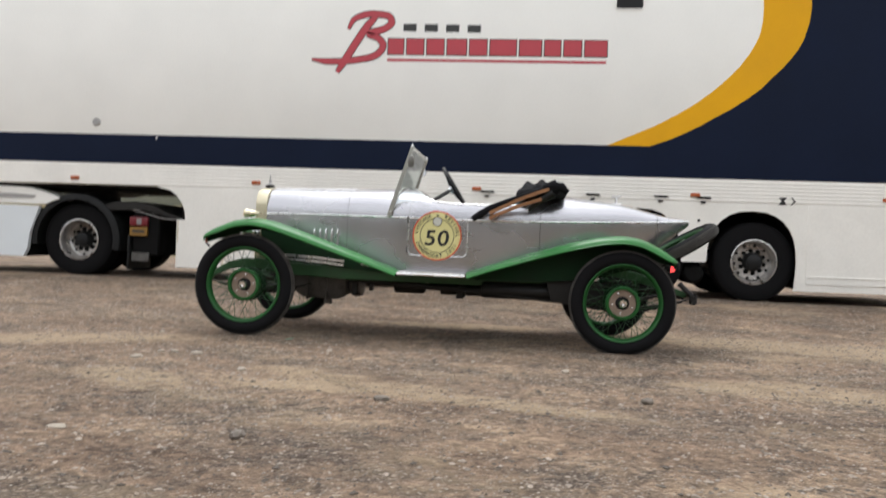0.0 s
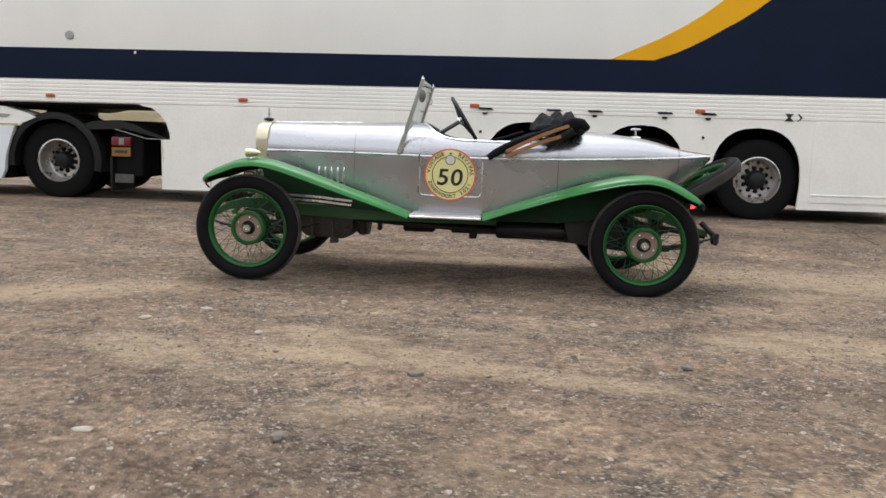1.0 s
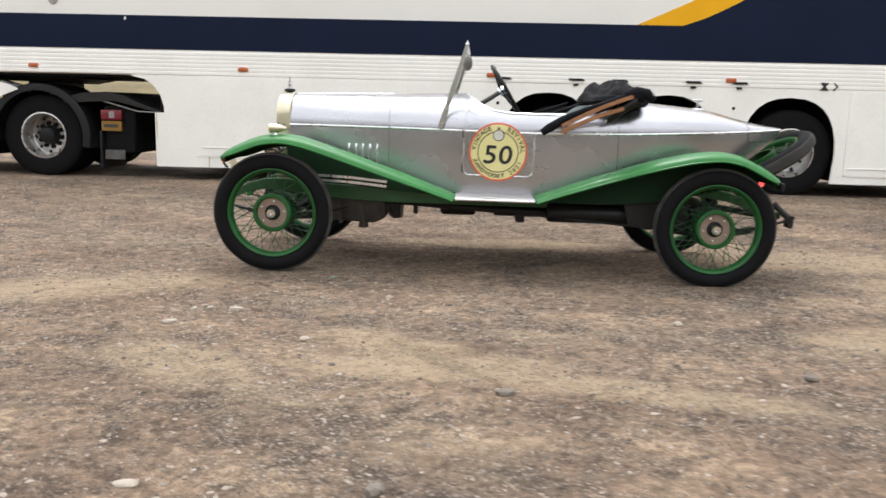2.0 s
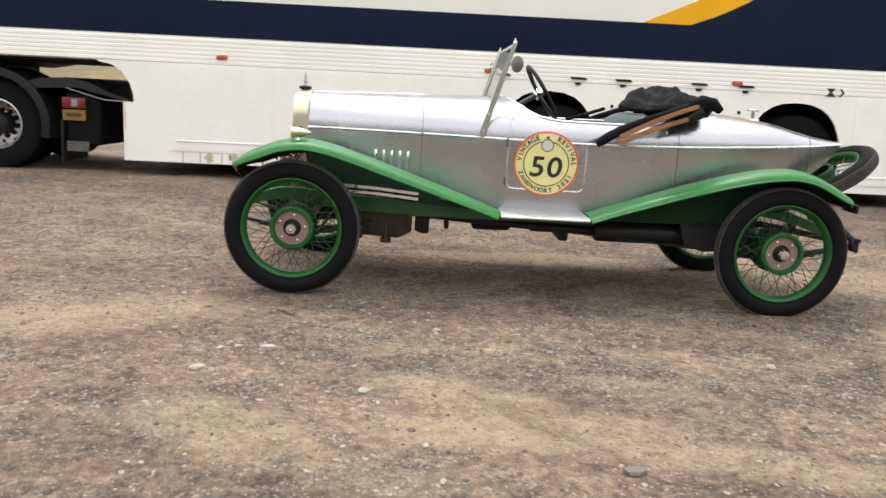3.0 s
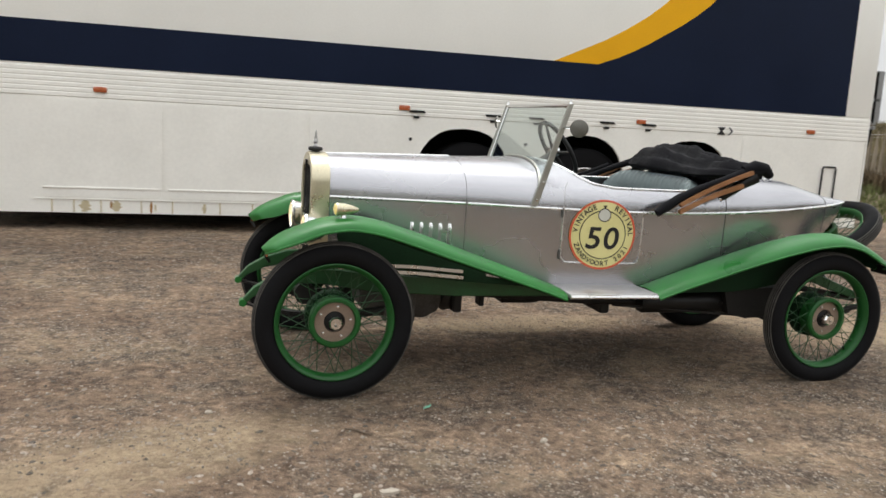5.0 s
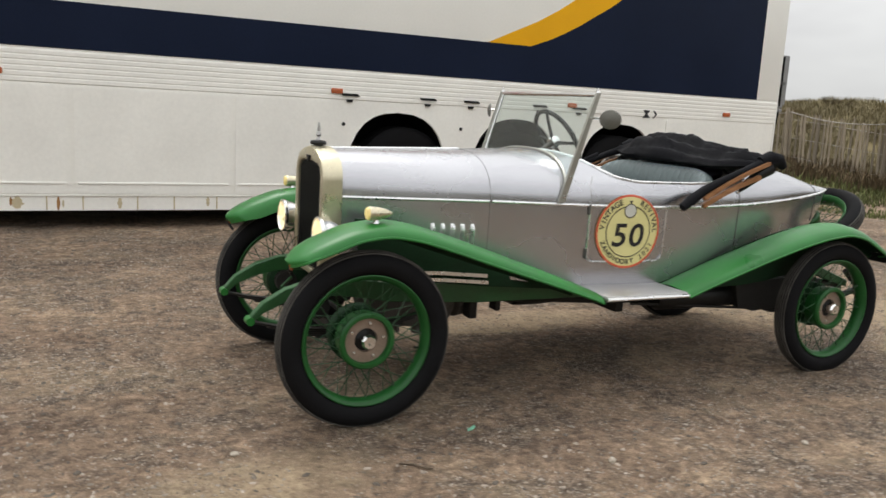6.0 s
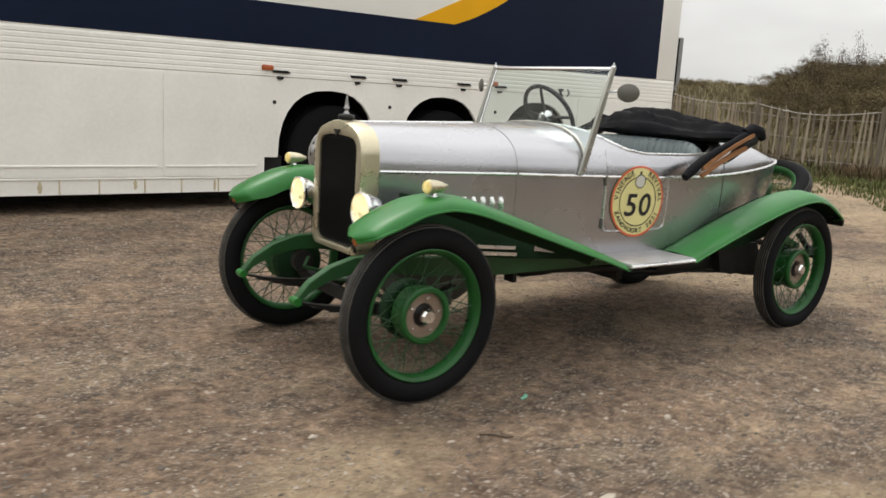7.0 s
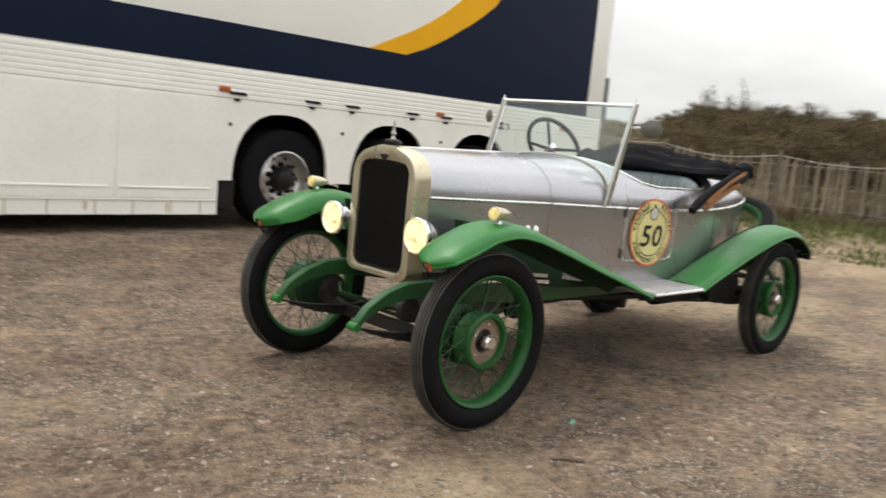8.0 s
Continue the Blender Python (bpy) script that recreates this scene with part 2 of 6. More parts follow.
LEAF = paint("olive_brown_leaves", (0.112, 0.088, 0.046), 0.85, 0, 0.55, 1.4, 0.9, 5, 0, objrand=0.40, spec=0.12)
PEBBLE = paint("mixed_gravel", (0.245, 0.205, 0.168), 0.85, 0, 0.45, 1.5, 30, 200, 0.3, 0.002, island=0.8, spec=0.3)
STONE = paint("pale_stone", (0.40, 0.35, 0.285), 0.85, 0, 0.75, 1.15, 20, 120, 0.4, 0.004)
STONE_DARK = paint("dark_stone", (0.17, 0.145, 0.12), 0.85, 0, 0.7, 1.2, 20, 120, 0.4, 0.004)
SCRAP = paint("mint_green_scrap", (0.20, 0.48, 0.33), 0.6, 0, 0.8, 1.1, 20, 60, 0.1)


def ground_material():
    """Trodden sandy gravel: dirt in three scales, fine grit, and pale sand lying in drifts."""
    m = bpy.data.materials.new("sandy_gravel")
    m.use_nodes = True
    n, l = m.node_tree.nodes, m.node_tree.links
    p = n["Principled BSDF"]
    p.inputs["Roughness"].default_value, p.inputs["Specular IOR Level"].default_value = 0.92, 0.2
    tc = n.new("ShaderNodeTexCoord")

    def noise_at(scale, detail=6.0, rough=0.6, dist=0.0, stretch=None):
        t = n.new("ShaderNodeTexNoise")
        t.inputs["Scale"].default_value, t.inputs["Detail"].default_value = scale, detail
        t.inputs["Roughness"].default_value, t.inputs["Distortion"].default_value = rough, dist
        if stretch:
            mp = n.new("ShaderNodeMapping")
            mp.inputs["Scale"].default_value = stretch
            l.new(tc.outputs["Object"], mp.inputs[0])
            l.new(mp.outputs[0], t.inputs["Vector"])
        else:
            l.new(tc.outputs["Object"], t.inputs["Vector"])
        return t.outputs["Fac"]

    def ramp(src, a, ca, b, cb):
        r = n.new("ShaderNodeValToRGB")
        r.color_ramp.elements[0].position, r.color_ramp.elements[0].color = a, (*ca, 1)
        r.color_ramp.elements[1].position, r.color_ramp.elements[1].color = b, (*cb, 1)
        l.new(src, r.inputs[0])
        return r.outputs[0]

    def mix(fac, a, b, mode="MIX"):
        x = n.new("ShaderNodeMix")
        x.data_type, x.blend_type = "RGBA", mode
        if isinstance(fac, float):
            x.inputs[0].default_value = fac
        else:
            l.new(fac, x.inputs[0])
        l.new(a, x.inputs[6])
        l.new(b, x.inputs[7])
        return x.outputs[2]

    def val(src, a, b, lo=0.0, hi=1.0):
        r = n.new("ShaderNodeMapRange")
        r.inputs[1].default_value, r.inputs[2].default_value, r.inputs[3].default_value, r.inputs[4].default_value = a, b, lo, hi
        l.new(src, r.inputs[0])
        return r.outputs[0]

    def both(a, b, op="MULTIPLY"):
        x = n.new("ShaderNodeMath")
        x.operation = op
        l.new(a, x.inputs[0])
        l.new(b, x.inputs[1])
        x.use_clamp = True
        return x.outputs[0]

    def plus(u, ku, w, kw):
        x = n.new("ShaderNodeMath")
        x.operation = "MULTIPLY"
        x.inputs[1].default_value = ku
        l.new(u, x.inputs[0])
        y = n.new("ShaderNodeMath")
        y.operation = "MULTIPLY_ADD"
        y.inputs[1].default_value = kw
        l.new(w, y.inputs[0])
        l.new(x.outputs[0], y.inputs[2])
        return y.outputs[0]

    # bare trodden soil against patches of dark gravel with torn edges
    soil_tone = plus(noise_at(1.3, 8, 0.62, 0.2, (0.8, 1.25, 1)), 0.62, noise_at(26, 6, 0.75), 0.38)
    soil = n.new("ShaderNodeValToRGB")
    gr = soil.color_ramp
    gr.elements[0].position, gr.elements[0].color = 0.39, (0.120, 0.082, 0.058, 1)
    gr.elements[1].position, gr.elements[1].color = 0.62, (0.416, 0.312, 0.216, 1)
    for at, cc in ((0.45, (0.200, 0.142, 0.102)), (0.52, (0.268, 0.194, 0.138))):
        gr.elements.new(at).color = (*cc, 1)
    l.new(soil_tone, soil.inputs[0])
    vg = n.new("ShaderNodeTexVoronoi")
    vg.inputs["Scale"].default_value = 85
    l.new(tc.outputs["Object"], vg.inputs["Vector"])
    sepg = n.new("ShaderNodeSeparateColor")
    l.new(vg.outputs["Color"], sepg.inputs[0])
    chips = n.new("ShaderNodeValToRGB")
    ch = chips.color_ramp
    ch.elements[0].position, ch.elements[0].color = 0.0, (0.072, 0.058, 0.047, 1)
    ch.elements[1].position, ch.elements[1].color = 1.0, (0.384, 0.336, 0.280, 1)
    for at, cc in ((0.45, (0.120, 0.096, 0.078)), (0.8, (0.190, 0.156, 0.128))):
        ch.elements.new(at).color = (*cc, 1)
    l.new(sepg.outputs[0], chips.inputs[0])
    stony = plus(noise_at(1.1, 7, 0.6, 0.3, (0.8, 1.2, 1)), 0.45, noise_at(6.0, 9, 0.75, 0.4), 0.55)
    stony = val(stony, 0.46, 0.57, 0.12, 0.88)
    col = mix(stony, soil.outputs[0], chips.outputs[0])
    grit = ramp(noise_at(150, 4, 0.8), 0.34, (0.20, 0.195, 0.19), 0.68, (0.80, 0.78, 0.76))
    col = mix(0.6, col, grit, "OVERLAY")
    clods = ramp(noise_at(13, 7, 0.78, 0.5), 0.38, (0.25, 0.245, 0.24), 0.62, (0.80, 0.785, 0.77))
    col = mix(0.75, col, clods, "OVERLAY")
    # scattered pale grains
    vo = n.new("ShaderNodeTexVoronoi")
    vo.inputs["Scale"].default_value = 60
    l.new(tc.outputs["Object"], vo.inputs["Vector"])
    sep = n.new("ShaderNodeSeparateColor")
    l.new(vo.outputs["Color"], sep.inputs[0])
    speck = both(val(sep.outputs[0], 0.955, 0.97), val(vo.outputs["Distance"], 0.38, 0.20))
    chip = n.new("ShaderNodeRGB")
    chip.outputs[0].default_value = (0.480, 0.440, 0.384, 1)
    col = mix(speck, col, chip.outputs[0])
    # pale sand: long drifts with torn edges
    torn = noise_at(4.5, 8, 0.7, 0.6)
    drifts = None
    for cx, cy, rz, sx, sy in ((1.15, -2.52, 2, 0.62, 0.20), (2.05, -2.76, -12, 0.75, 0.13), (1.5, 0.75, 3, 0.8, 0.22), (-0.9, -1.3, 25, 0.8, 0.30), (0.1, -2.62, -35, 0.40, 0.2), (0.95, -2.2, -25, 0.45, 0.16),
                               (3.9, -1.9, -10, 0.8, 0.3), (4.6, 0.4, -8, 1.6, 0.5), (10.5, 1.5, 60, 3.5, 1.6)):
        mp = n.new("ShaderNodeMapping")
        mp.vector_type = "TEXTURE"
        mp.inputs["Location"].default_value = (cx, cy, 0)
        mp.inputs["Rotation"].default_value = (0, 0, radians(rz))
        mp.inputs["Scale"].default_value = (sx * 1.6, sy * 1.6, 5)
        l.new(tc.outputs["Object"], mp.inputs[0])
        g = n.new("ShaderNodeTexGradient")
        g.gradient_type = "SPHERICAL"
        l.new(mp.outputs[0], g.inputs[0])
        drifts = g.outputs["Fac"] if drifts is None else both(drifts, g.outputs["Fac"], "MAXIMUM")
    loose = val(noise_at(1.0, 8, 0.7, 0.15, (0.7, 1.3, 1)), 0.53, 0.68)
    fac = both(val(both(drifts, torn), 0.10, 0.28), loose, "ADD")
    fac = both(both(fac, val(noise_at(28, 5, 0.7), 0.3, 0.6, 0.3, 0.9)), val(noise_at(7, 7, 0.75, 0.5), 0.36, 0.56, 0.4, 1.0))
    sand = ramp(noise_at(60, 6, 0.75), 0.3, (0.32, 0.240, 0.155), 0.7, (0.58, 0.45, 0.30))
    col = mix(fac, col, sand)
    # darker damp streaks
    damp = val(noise_at(1.5, 8, 0.75, 0.15, (0.6, 1.5, 1)), 0.56, 0.72, 0.0, 0.3)
    wet = n.new("ShaderNodeRGB")
    wet.outputs[0].default_value = (0.072, 0.053, 0.040, 1)
    col = mix(damp, col, wet.outputs[0])
    l.new(col, p.inputs["Base Color"])
    h = plus(plus(noise_at(38, 8, 0.75), 0.6, noise_at(130, 4, 0.7), 0.35), 1.0, both(val(vg.outputs["Distance"], 0.6, 0.1), stony), 0.35)
    # tyre marks pressed into the sand: bundles of narrow grooves
    for cx, cy, rz, half, wide, lines in ((1.17, -2.42, -50, 0.45, 0.07, 5.5), (2.75, -1.52, -38, 0.75, 0.09, 4.5), (3.3, -1.75, -34, 0.9, 0.10, 4.5)):
        mp = n.new("ShaderNodeMapping")
        mp.vector_type = "TEXTURE"
        mp.inputs["Location"].default_value = (cx, cy, 0)
        mp.inputs["Rotation"].default_value = (0, 0, radians(rz))
        mp.inputs["Scale"].default_value = (half, wide, 5)
        l.new(tc.outputs["Object"], mp.inputs[0])
        g = n.new("ShaderNodeTexGradient")
        g.gradient_type = "SPHERICAL"
        l.new(mp.outputs[0], g.inputs[0])
        sx = n.new("ShaderNodeSeparateXYZ")
        l.new(mp.outputs[0], sx.inputs[0])
        ml = n.new("ShaderNodeMath")
        ml.operation = "MULTIPLY"
        ml.inputs[1].default_value = lines * math.pi
        l.new(sx.outputs["Y"], ml.inputs[0])
        sn = n.new("ShaderNodeMath")
        sn.operation = "COSINE"
        l.new(ml.outputs[0], sn.inputs[0])
        groove = both(both(val(g.outputs["Fac"], 0.02, 0.35), val(torn, 0.35, 0.55)), val(sn.outputs[0], -0.4, 0.9))
        h = plus(h, 1.0, groove, -0.75)
    b = n.new("ShaderNodeBump")
    b.inputs["Strength"].default_value, b.inputs["Distance"].default_value = 1.0, 0.03
    l.new(h, b.inputs["Height"])
    l.new(b.outputs[0], p.inputs["Normal"])
    return m


SOIL = ground_material()


# ---- mesh helpers ----
def spline(*pts):
    """A smooth curve through (x, y) points, without overshoot."""
    xs, ys = np.array([p[0] for p in pts], float), np.array([p[1] for p in pts], float)
    d = np.diff(ys) / np.diff(xs)
    m = np.r_[d[0], np.where(d[:-1] * d[1:] > 0, 2 * d[:-1] * d[1:] / (d[:-1] + d[1:] + 1e-12), 0), d[-1]]

    def at(x):
        x = min(max(x, xs[0]), xs[-1])
        k = min(int(np.searchsorted(xs, x, "right")) - 1, len(xs) - 2)
        h = xs[k + 1] - xs[k]
        s = (x - xs[k]) / h
        return float((2 * s**3 - 3 * s**2 + 1) * ys[k] + (s**3 - 2 * s**2 + s) * h * m[k] + (3 * s**2 - 2 * s**3) * ys[k + 1] + (s**3 - s**2) * h * m[k + 1])

    return at


def steps(a, b, n):
    return [a + (b - a) * k / (n - 1) for k in range(n)]


def finish(bm, name, material, smooth=40):
    me = bpy.data.meshes.new(name)
    bmesh.ops.recalc_face_normals(bm, faces=bm.faces)
    bm.to_mesh(me)
    bm.free()
    if material is not None:
        me.materials.append(material)
    if smooth:
        for q in me.polygons:
            q.use_smooth = True
        me.set_sharp_from_angle(angle=radians(smooth))
    return me


def part(name, bm, material, parent, label="", smooth=40, at=None):
    """Links a bmesh, or a mesh that others share, as one object under a thing or a part."""
    me = bm if isinstance(bm, bpy.types.Mesh) else finish(bm, name, material, smooth)
    ob = new(name, me)
    ob.parent = parent
    if at is not None:
        ob.matrix_basis = at
    return tagged(ob, label) if label else ob


def thing(name, label, category, at=None, group="", kind=""):
    ob = new(name)
    ob.empty_display_size = 0.1
    if at is not None:
        ob.matrix_basis = at
    return tagged(ob, label, category, group, kind)


def B():
    return bmesh.new()


def box(bm, lo, hi, bevel=0.0, m=None, seg=1):
    lo, hi = Vector(lo), Vector(hi)
    r = bmesh.ops.create_cube(bm, size=1, matrix=Matrix.Translation((lo + hi) / 2) @ Matrix.Diagonal((*(hi - lo), 1)))
    vs = r["verts"]
    if bevel:
        es = list({e for v in vs for e in v.link_edges})
        r = bmesh.ops.bevel(bm, geom=es, offset=bevel, segments=seg, affect="EDGES", profile=0.5)
        vs = list({v for f in r["faces"] for v in f.verts} | {v for v in vs if v.is_valid})
    if m is not None:
        bmesh.ops.transform(bm, matrix=m, verts=vs)
    return bm


def rings(bm, rs, closed=True, cap=True, loop=False):
    """Skin over rings of points with equal counts."""
    vr = [[bm.verts.new(p) for p in r] for r in rs]
    n = len(vr[0])
    pairs = list(zip(vr, vr[1:])) + ([(vr[-1], vr[0])] if loop else [])
    for a, b in pairs:
        for k in range(n if closed else n - 1):
            j = (k + 1) % n
            bm.faces.new((a[k], a[j], b[j], b[k]))
    if cap and closed and not loop:
        bm.faces.new(vr[0])
        bm.faces.new(vr[-1])
    return bm


def tube(bm, pts, r, n=8, loop=False, cap=True, flat=None):
    """A round bar along points; r may vary; flat=(a, b) makes it an a by b strap standing on its edge (b upright)."""
    pts = [Vector(p) for p in pts]
    rr = r if isinstance(r, (list, tuple)) else [r] * len(pts)
    out, prev = [], None
    for k, p in enumerate(pts):
        a = pts[k - 1] if k or loop else p
        c = pts[(k + 1) % len(pts)] if k < len(pts) - 1 or loop else p
        d = (c - a).normalized()
        ref = Vector((0, 0, 1)) if abs(d.z) < 0.93 else Vector((1, 0, 0))
        if prev is not None:
            u = (prev - d * prev.dot(d)).normalized()
        else:
            u = (ref - d * ref.dot(d)).normalized()
        prev = u
        v = d.cross(u)
        if flat:
            a2, b2 = flat[0] / 2, flat[1] / 2
            out.append([p + u * b2 * su + v * a2 * sv for su, sv in ((-1, -1), (-1, 1), (1, 1), (1, -1))])
        else:
            out.append([p + (u * math.cos(t) + v * math.sin(t)) * rr[k] for t in (2 * math.pi * j / n for j in range(n))])
    return rings(bm, out, True, cap, loop)


def lathe(bm, prof, m=None, n=32, loop=False):
    """Turns a profile of (radius, height) round the z axis, then applies m."""
    m = m or Matrix()
    rs = []
    for r, h in prof:
        rs.append([m @ Vector((max(r, 1e-4) * math.cos(t), max(r, 1e-4) * math.sin(t), h)) for t in (2 * math.pi * j / n for j in range(n))])
    return rings(bm, rs, True, not loop, loop)


def plate(bm, outline, lo, hi, axis=1):
    """A flat outline of 2D points, made solid from lo to hi along an axis."""
    def put(a, b, c):
        return {0: (c, a, b), 1: (a, c, b), 2: (a, b, c)}[axis]
    f = [bm.verts.new(put(a, b, lo)) for a, b in outline]
    g = [bm.verts.new(put(a, b, hi)) for a, b in outline]
    bm.faces.new(f)
    bm.faces.new(g)
    for k in range(len(f)):
        j = (k + 1) % len(f)
        bm.faces.new((f[k], f[j], g[j], g[k]))
    return bm


def rounded(x0, z0, x1, z1, r, n=5):
    out = []
    for cx, cz, a in ((x1 - r, z1 - r, 0), (x0 + r, z1 - r, 90), (x0 + r, z0 + r, 180), (x1 - r, z0 + r, 270)):
        out += [(cx + r * math.cos(radians(a + 90 * k / n)), cz + r * math.sin(radians(a + 90 * k / n))) for k in range(n + 1)]
    return out


AXIS_Y = pose(0, 0, 0, 90)      # turns z into -y
AXIS_X = pose(0, 0, 0, 0, -90)  # turns z into -x


def smooth01(a, b, v):
    s = min(max((v - a) / (b - a), 0), 1)
    return s * s * (3 - 2 * s)


# ---- ground ----
def ground_z(x, y):
    z = smooth01(0.9, 4.3, y) * (0.095 + 0.0075 * min(max(x, -6), 9)) * (1 - smooth01(8, 11, x))
    z += 0.42 * smooth01(8.3, 12.6, x) + 0.22 * smooth01(4.5, 8.5, y) * smooth01(9.0, 12.6, x)
    d = math.hypot(x, y)
    # made-up rise out of view behind the camera, there for reflections
    z += 4.0 * smooth01(-12, -24, y) + 3.0 * smooth01(-16, -30, x) * (1 - smooth01(-12, -24, y))
    if x > 12.8 or y > 13:
        bank = max(smooth01(12.8, 24, x + 0.12 * (y - 6)), 1.1 * smooth01(13, 24, y)) * (1.45 - 0.10 * smooth01(2, -12, y))
        z += bank + 0.34 * bank * noise.noise(Vector((x * 0.22, y * 0.22, 3)))
    if d < 14:
        z += (0.016 * noise.noise(Vector((x * 0.9, y * 1.1, 0))) + 0.009 * noise.noise(Vector((x * 3.3, y * 4.2, 7)))) * (1 - smooth01(9, 14, d)) * (0.25 + 0.75 * smooth01(0.9, 1.6, abs(y + 0.0) + 0.6 * smooth01(0.9, 1.6, abs(x - 1.4))))
        z += (0.005 * noise.noise(Vector((x * 7, y * 8, 1))) + 0.0045 * noise.noise(Vector((x * 15, y * 15, 3)))) * smooth01(9, 4, d)
        # two shallow tyre ruts running out past the tail
        u = (x - 2.2) * 0.9 + (y + 1.35) * -0.44
        v = (x - 2.2) * 0.44 + (y + 1.35) * 0.9
        if u > -0.3:
            for c in (0.0, 0.11):
                z -= 0.007 * math.exp(-((v - c) / 0.025) ** 2) * smooth01(-0.3, 0.2, u) * smooth01(3.5, 2.0, u)
    elif d > 120:
        z += 1.5 * noise.noise(Vector((x * 0.01, y * 0.01, 0)))
    return z


def graded(lo, hi, step, far, n_far):
    core = list(np.arange(lo, hi + step / 2, step))
    left = [lo - (far + lo) * ((k / n_far) ** 3) for k in range(n_far, 0, -1)]
    right = [hi + (far - hi) * ((k / n_far) ** 3) for k in range(1, n_far + 1)]
    return left + core + right


def build_ground():
    gx, gy = graded(-4.2, 6.0, 0.045, 900, 60), graded(-5.2, 4.4, 0.045, 900, 60)
    verts = [(x, y, ground_z(x, y)) for y in gy for x in gx]
    n = len(gx)
    faces = [(j * n + i, j * n + i + 1, (j + 1) * n + i + 1, (j + 1) * n + i) for j in range(len(gy) - 1) for i in range(n - 1)]
    me = bpy.data.meshes.new("ground")
    me.from_pydata(verts, [], faces)
    for mt in (SOIL, DUNE, UNSEEN_BANK):
        me.materials.append(mt)
    for q in me.polygons:
        q.use_smooth = True
        cx, cy = q.center.x, q.center.y
        q.material_index = 2 if cy < -13 or cx < -17 else 1 if cx > 12.6 or cy > 13 else 0
    tagged(new("ground", me), "trodden brown-grey sandy gravel with pale sand drifts", "ground", kind="structure")


build_ground()


def loose_gravel():
    rng = np.random.default_rng(5)
    verts, faces = [], []
    made = 0
    while made < 62000:
        x, y = rng.uniform(-4.2, 6.2), rng.uniform(-4.6, 4.2)
        clump = noise.noise(Vector((x * 1.1, y * 1.6, 11))) + 0.5 * noise.noise(Vector((x * 4, y * 4, 2)))
        if rng.uniform(-0.75, 0.75) > clump:
            continue
        s = 0.0034 * (1 + rng.pareto(2.7))
        s = min(s, 0.013)
        if abs(x - 1.4) < 2 and abs(y) < 0.9 and s > 0.01:
            continue
        z = ground_z(x, y)
        a = rng.uniform(0, 6.28)
        ax, ay, az = s * rng.uniform(0.8, 1.7), s * rng.uniform(0.6, 1.1), s * rng.uniform(0.4, 0.8)
        k = len(verts)
        ring = 5
        verts.append((x, y, z + az))
        for j in range(ring):
            t = 6.283 * j / ring + rng.uniform(-0.3, 0.3)
            dx, dy = ax * math.cos(t), ay * math.sin(t)
            verts.append((x + dx * math.cos(a) - dy * math.sin(a), y + dx * math.sin(a) + dy * math.cos(a), z + az * rng.uniform(0.0, 0.5)))
        for j in range(ring):
            i = (j + 1) % ring
            faces.append((k, k + 1 + j, k + 1 + i))
        base = len(verts)
        for j in range(ring):
            q = verts[k + 1 + j]
            verts.append((q[0], q[1], z - 0.006))
        for j in range(ring):
            i = (j + 1) % ring
            faces.append((k + 1 + j, base + j, base + i, k + 1 + i))
        made += 1
    me = bpy.data.meshes.new("loose_gravel")
    me.from_pydata(verts, [], faces)
    me.materials.append(PEBBLE)
    tagged(new("loose_gravel", me), "loose angular grey and tan gravel lying on dirt", "gravel", kind="stuff")


loose_gravel()


def stone(x, y, sx, sy, sz, rz, material, label, name="stone", seed=0):
    rng = random.Random(seed)
    bm = B()
    bmesh.ops.create_icosphere(bm, subdivisions=2, radius=1)
    for v in bm.verts:
        k = 1 + 0.28 * noise.noise(v.co * 1.7 + Vector((seed * 3.1, 0, 0))) + rng.uniform(-0.04, 0.04)
        v.co = Vector((v.co.x * sx * k, v.co.y * sy * k, v.co.z * sz * k))
    ob = new(name, finish(bm, name, material, 25))
    ob.matrix_basis = pose(x, y, ground_z(x, y) + sz * 0.45, 0, 0, rz)
    return tagged(ob, label, name)


for k, (x, y, sx, sy, sz, rz, mt, lb) in enumerate((
        (0.345, -3.73, 0.040, 0.022, 0.012, 10, STONE, "flat pale stone lying on the gravel"),
        (0.063, -1.697, 0.045, 0.019, 0.012, 5, STONE, "long flat pale stone on the gravel"),
        (-0.16, -2.055, 0.042, 0.018, 0.013, 30, STONE, "slim buff stone lying on dirt"),
        (-0.063, -1.735, 0.020, 0.012, 0.010, 20, STONE, "small pale stone on the gravel"),
        (-0.133, -1.78, 0.022, 0.014, 0.010, 50, STONE, "small pale stone on the gravel"),
        (0.538, -2.2, 0.028, 0.020, 0.014, 0, STONE, "small pale stone on the gravel"),
        (0.84, -1.325, 0.022, 0.016, 0.012, 40, STONE, "small pale stone near the car"),
        (2.40, -1.69, 0.026, 0.022, 0.018, 20, STONE, "rounded pale stone beside tyre ruts"),
        (1.458, -2.85, 0.040, 0.028, 0.020, 15, STONE_DARK, "dark brown stone embedded in dirt"),
        (1.06, -3.72, 0.034, 0.026, 0.020, 70, STONE_DARK, "dark stone lying on the gravel"),
        (2.77, -2.50, 0.034, 0.024, 0.020, 0, STONE_DARK, "grey-brown stone on the gravel"),
        (1.82, -1.44, 0.020, 0.014, 0.010, 60, STONE, "small pale stone on the gravel"),
        (-0.575, -0.80, 0.018, 0.014, 0.010, 10, STONE, "small pale stone ahead of the wheel"))):
    stone(x, y, sx, sy, sz, rz, mt, lb, seed=k)


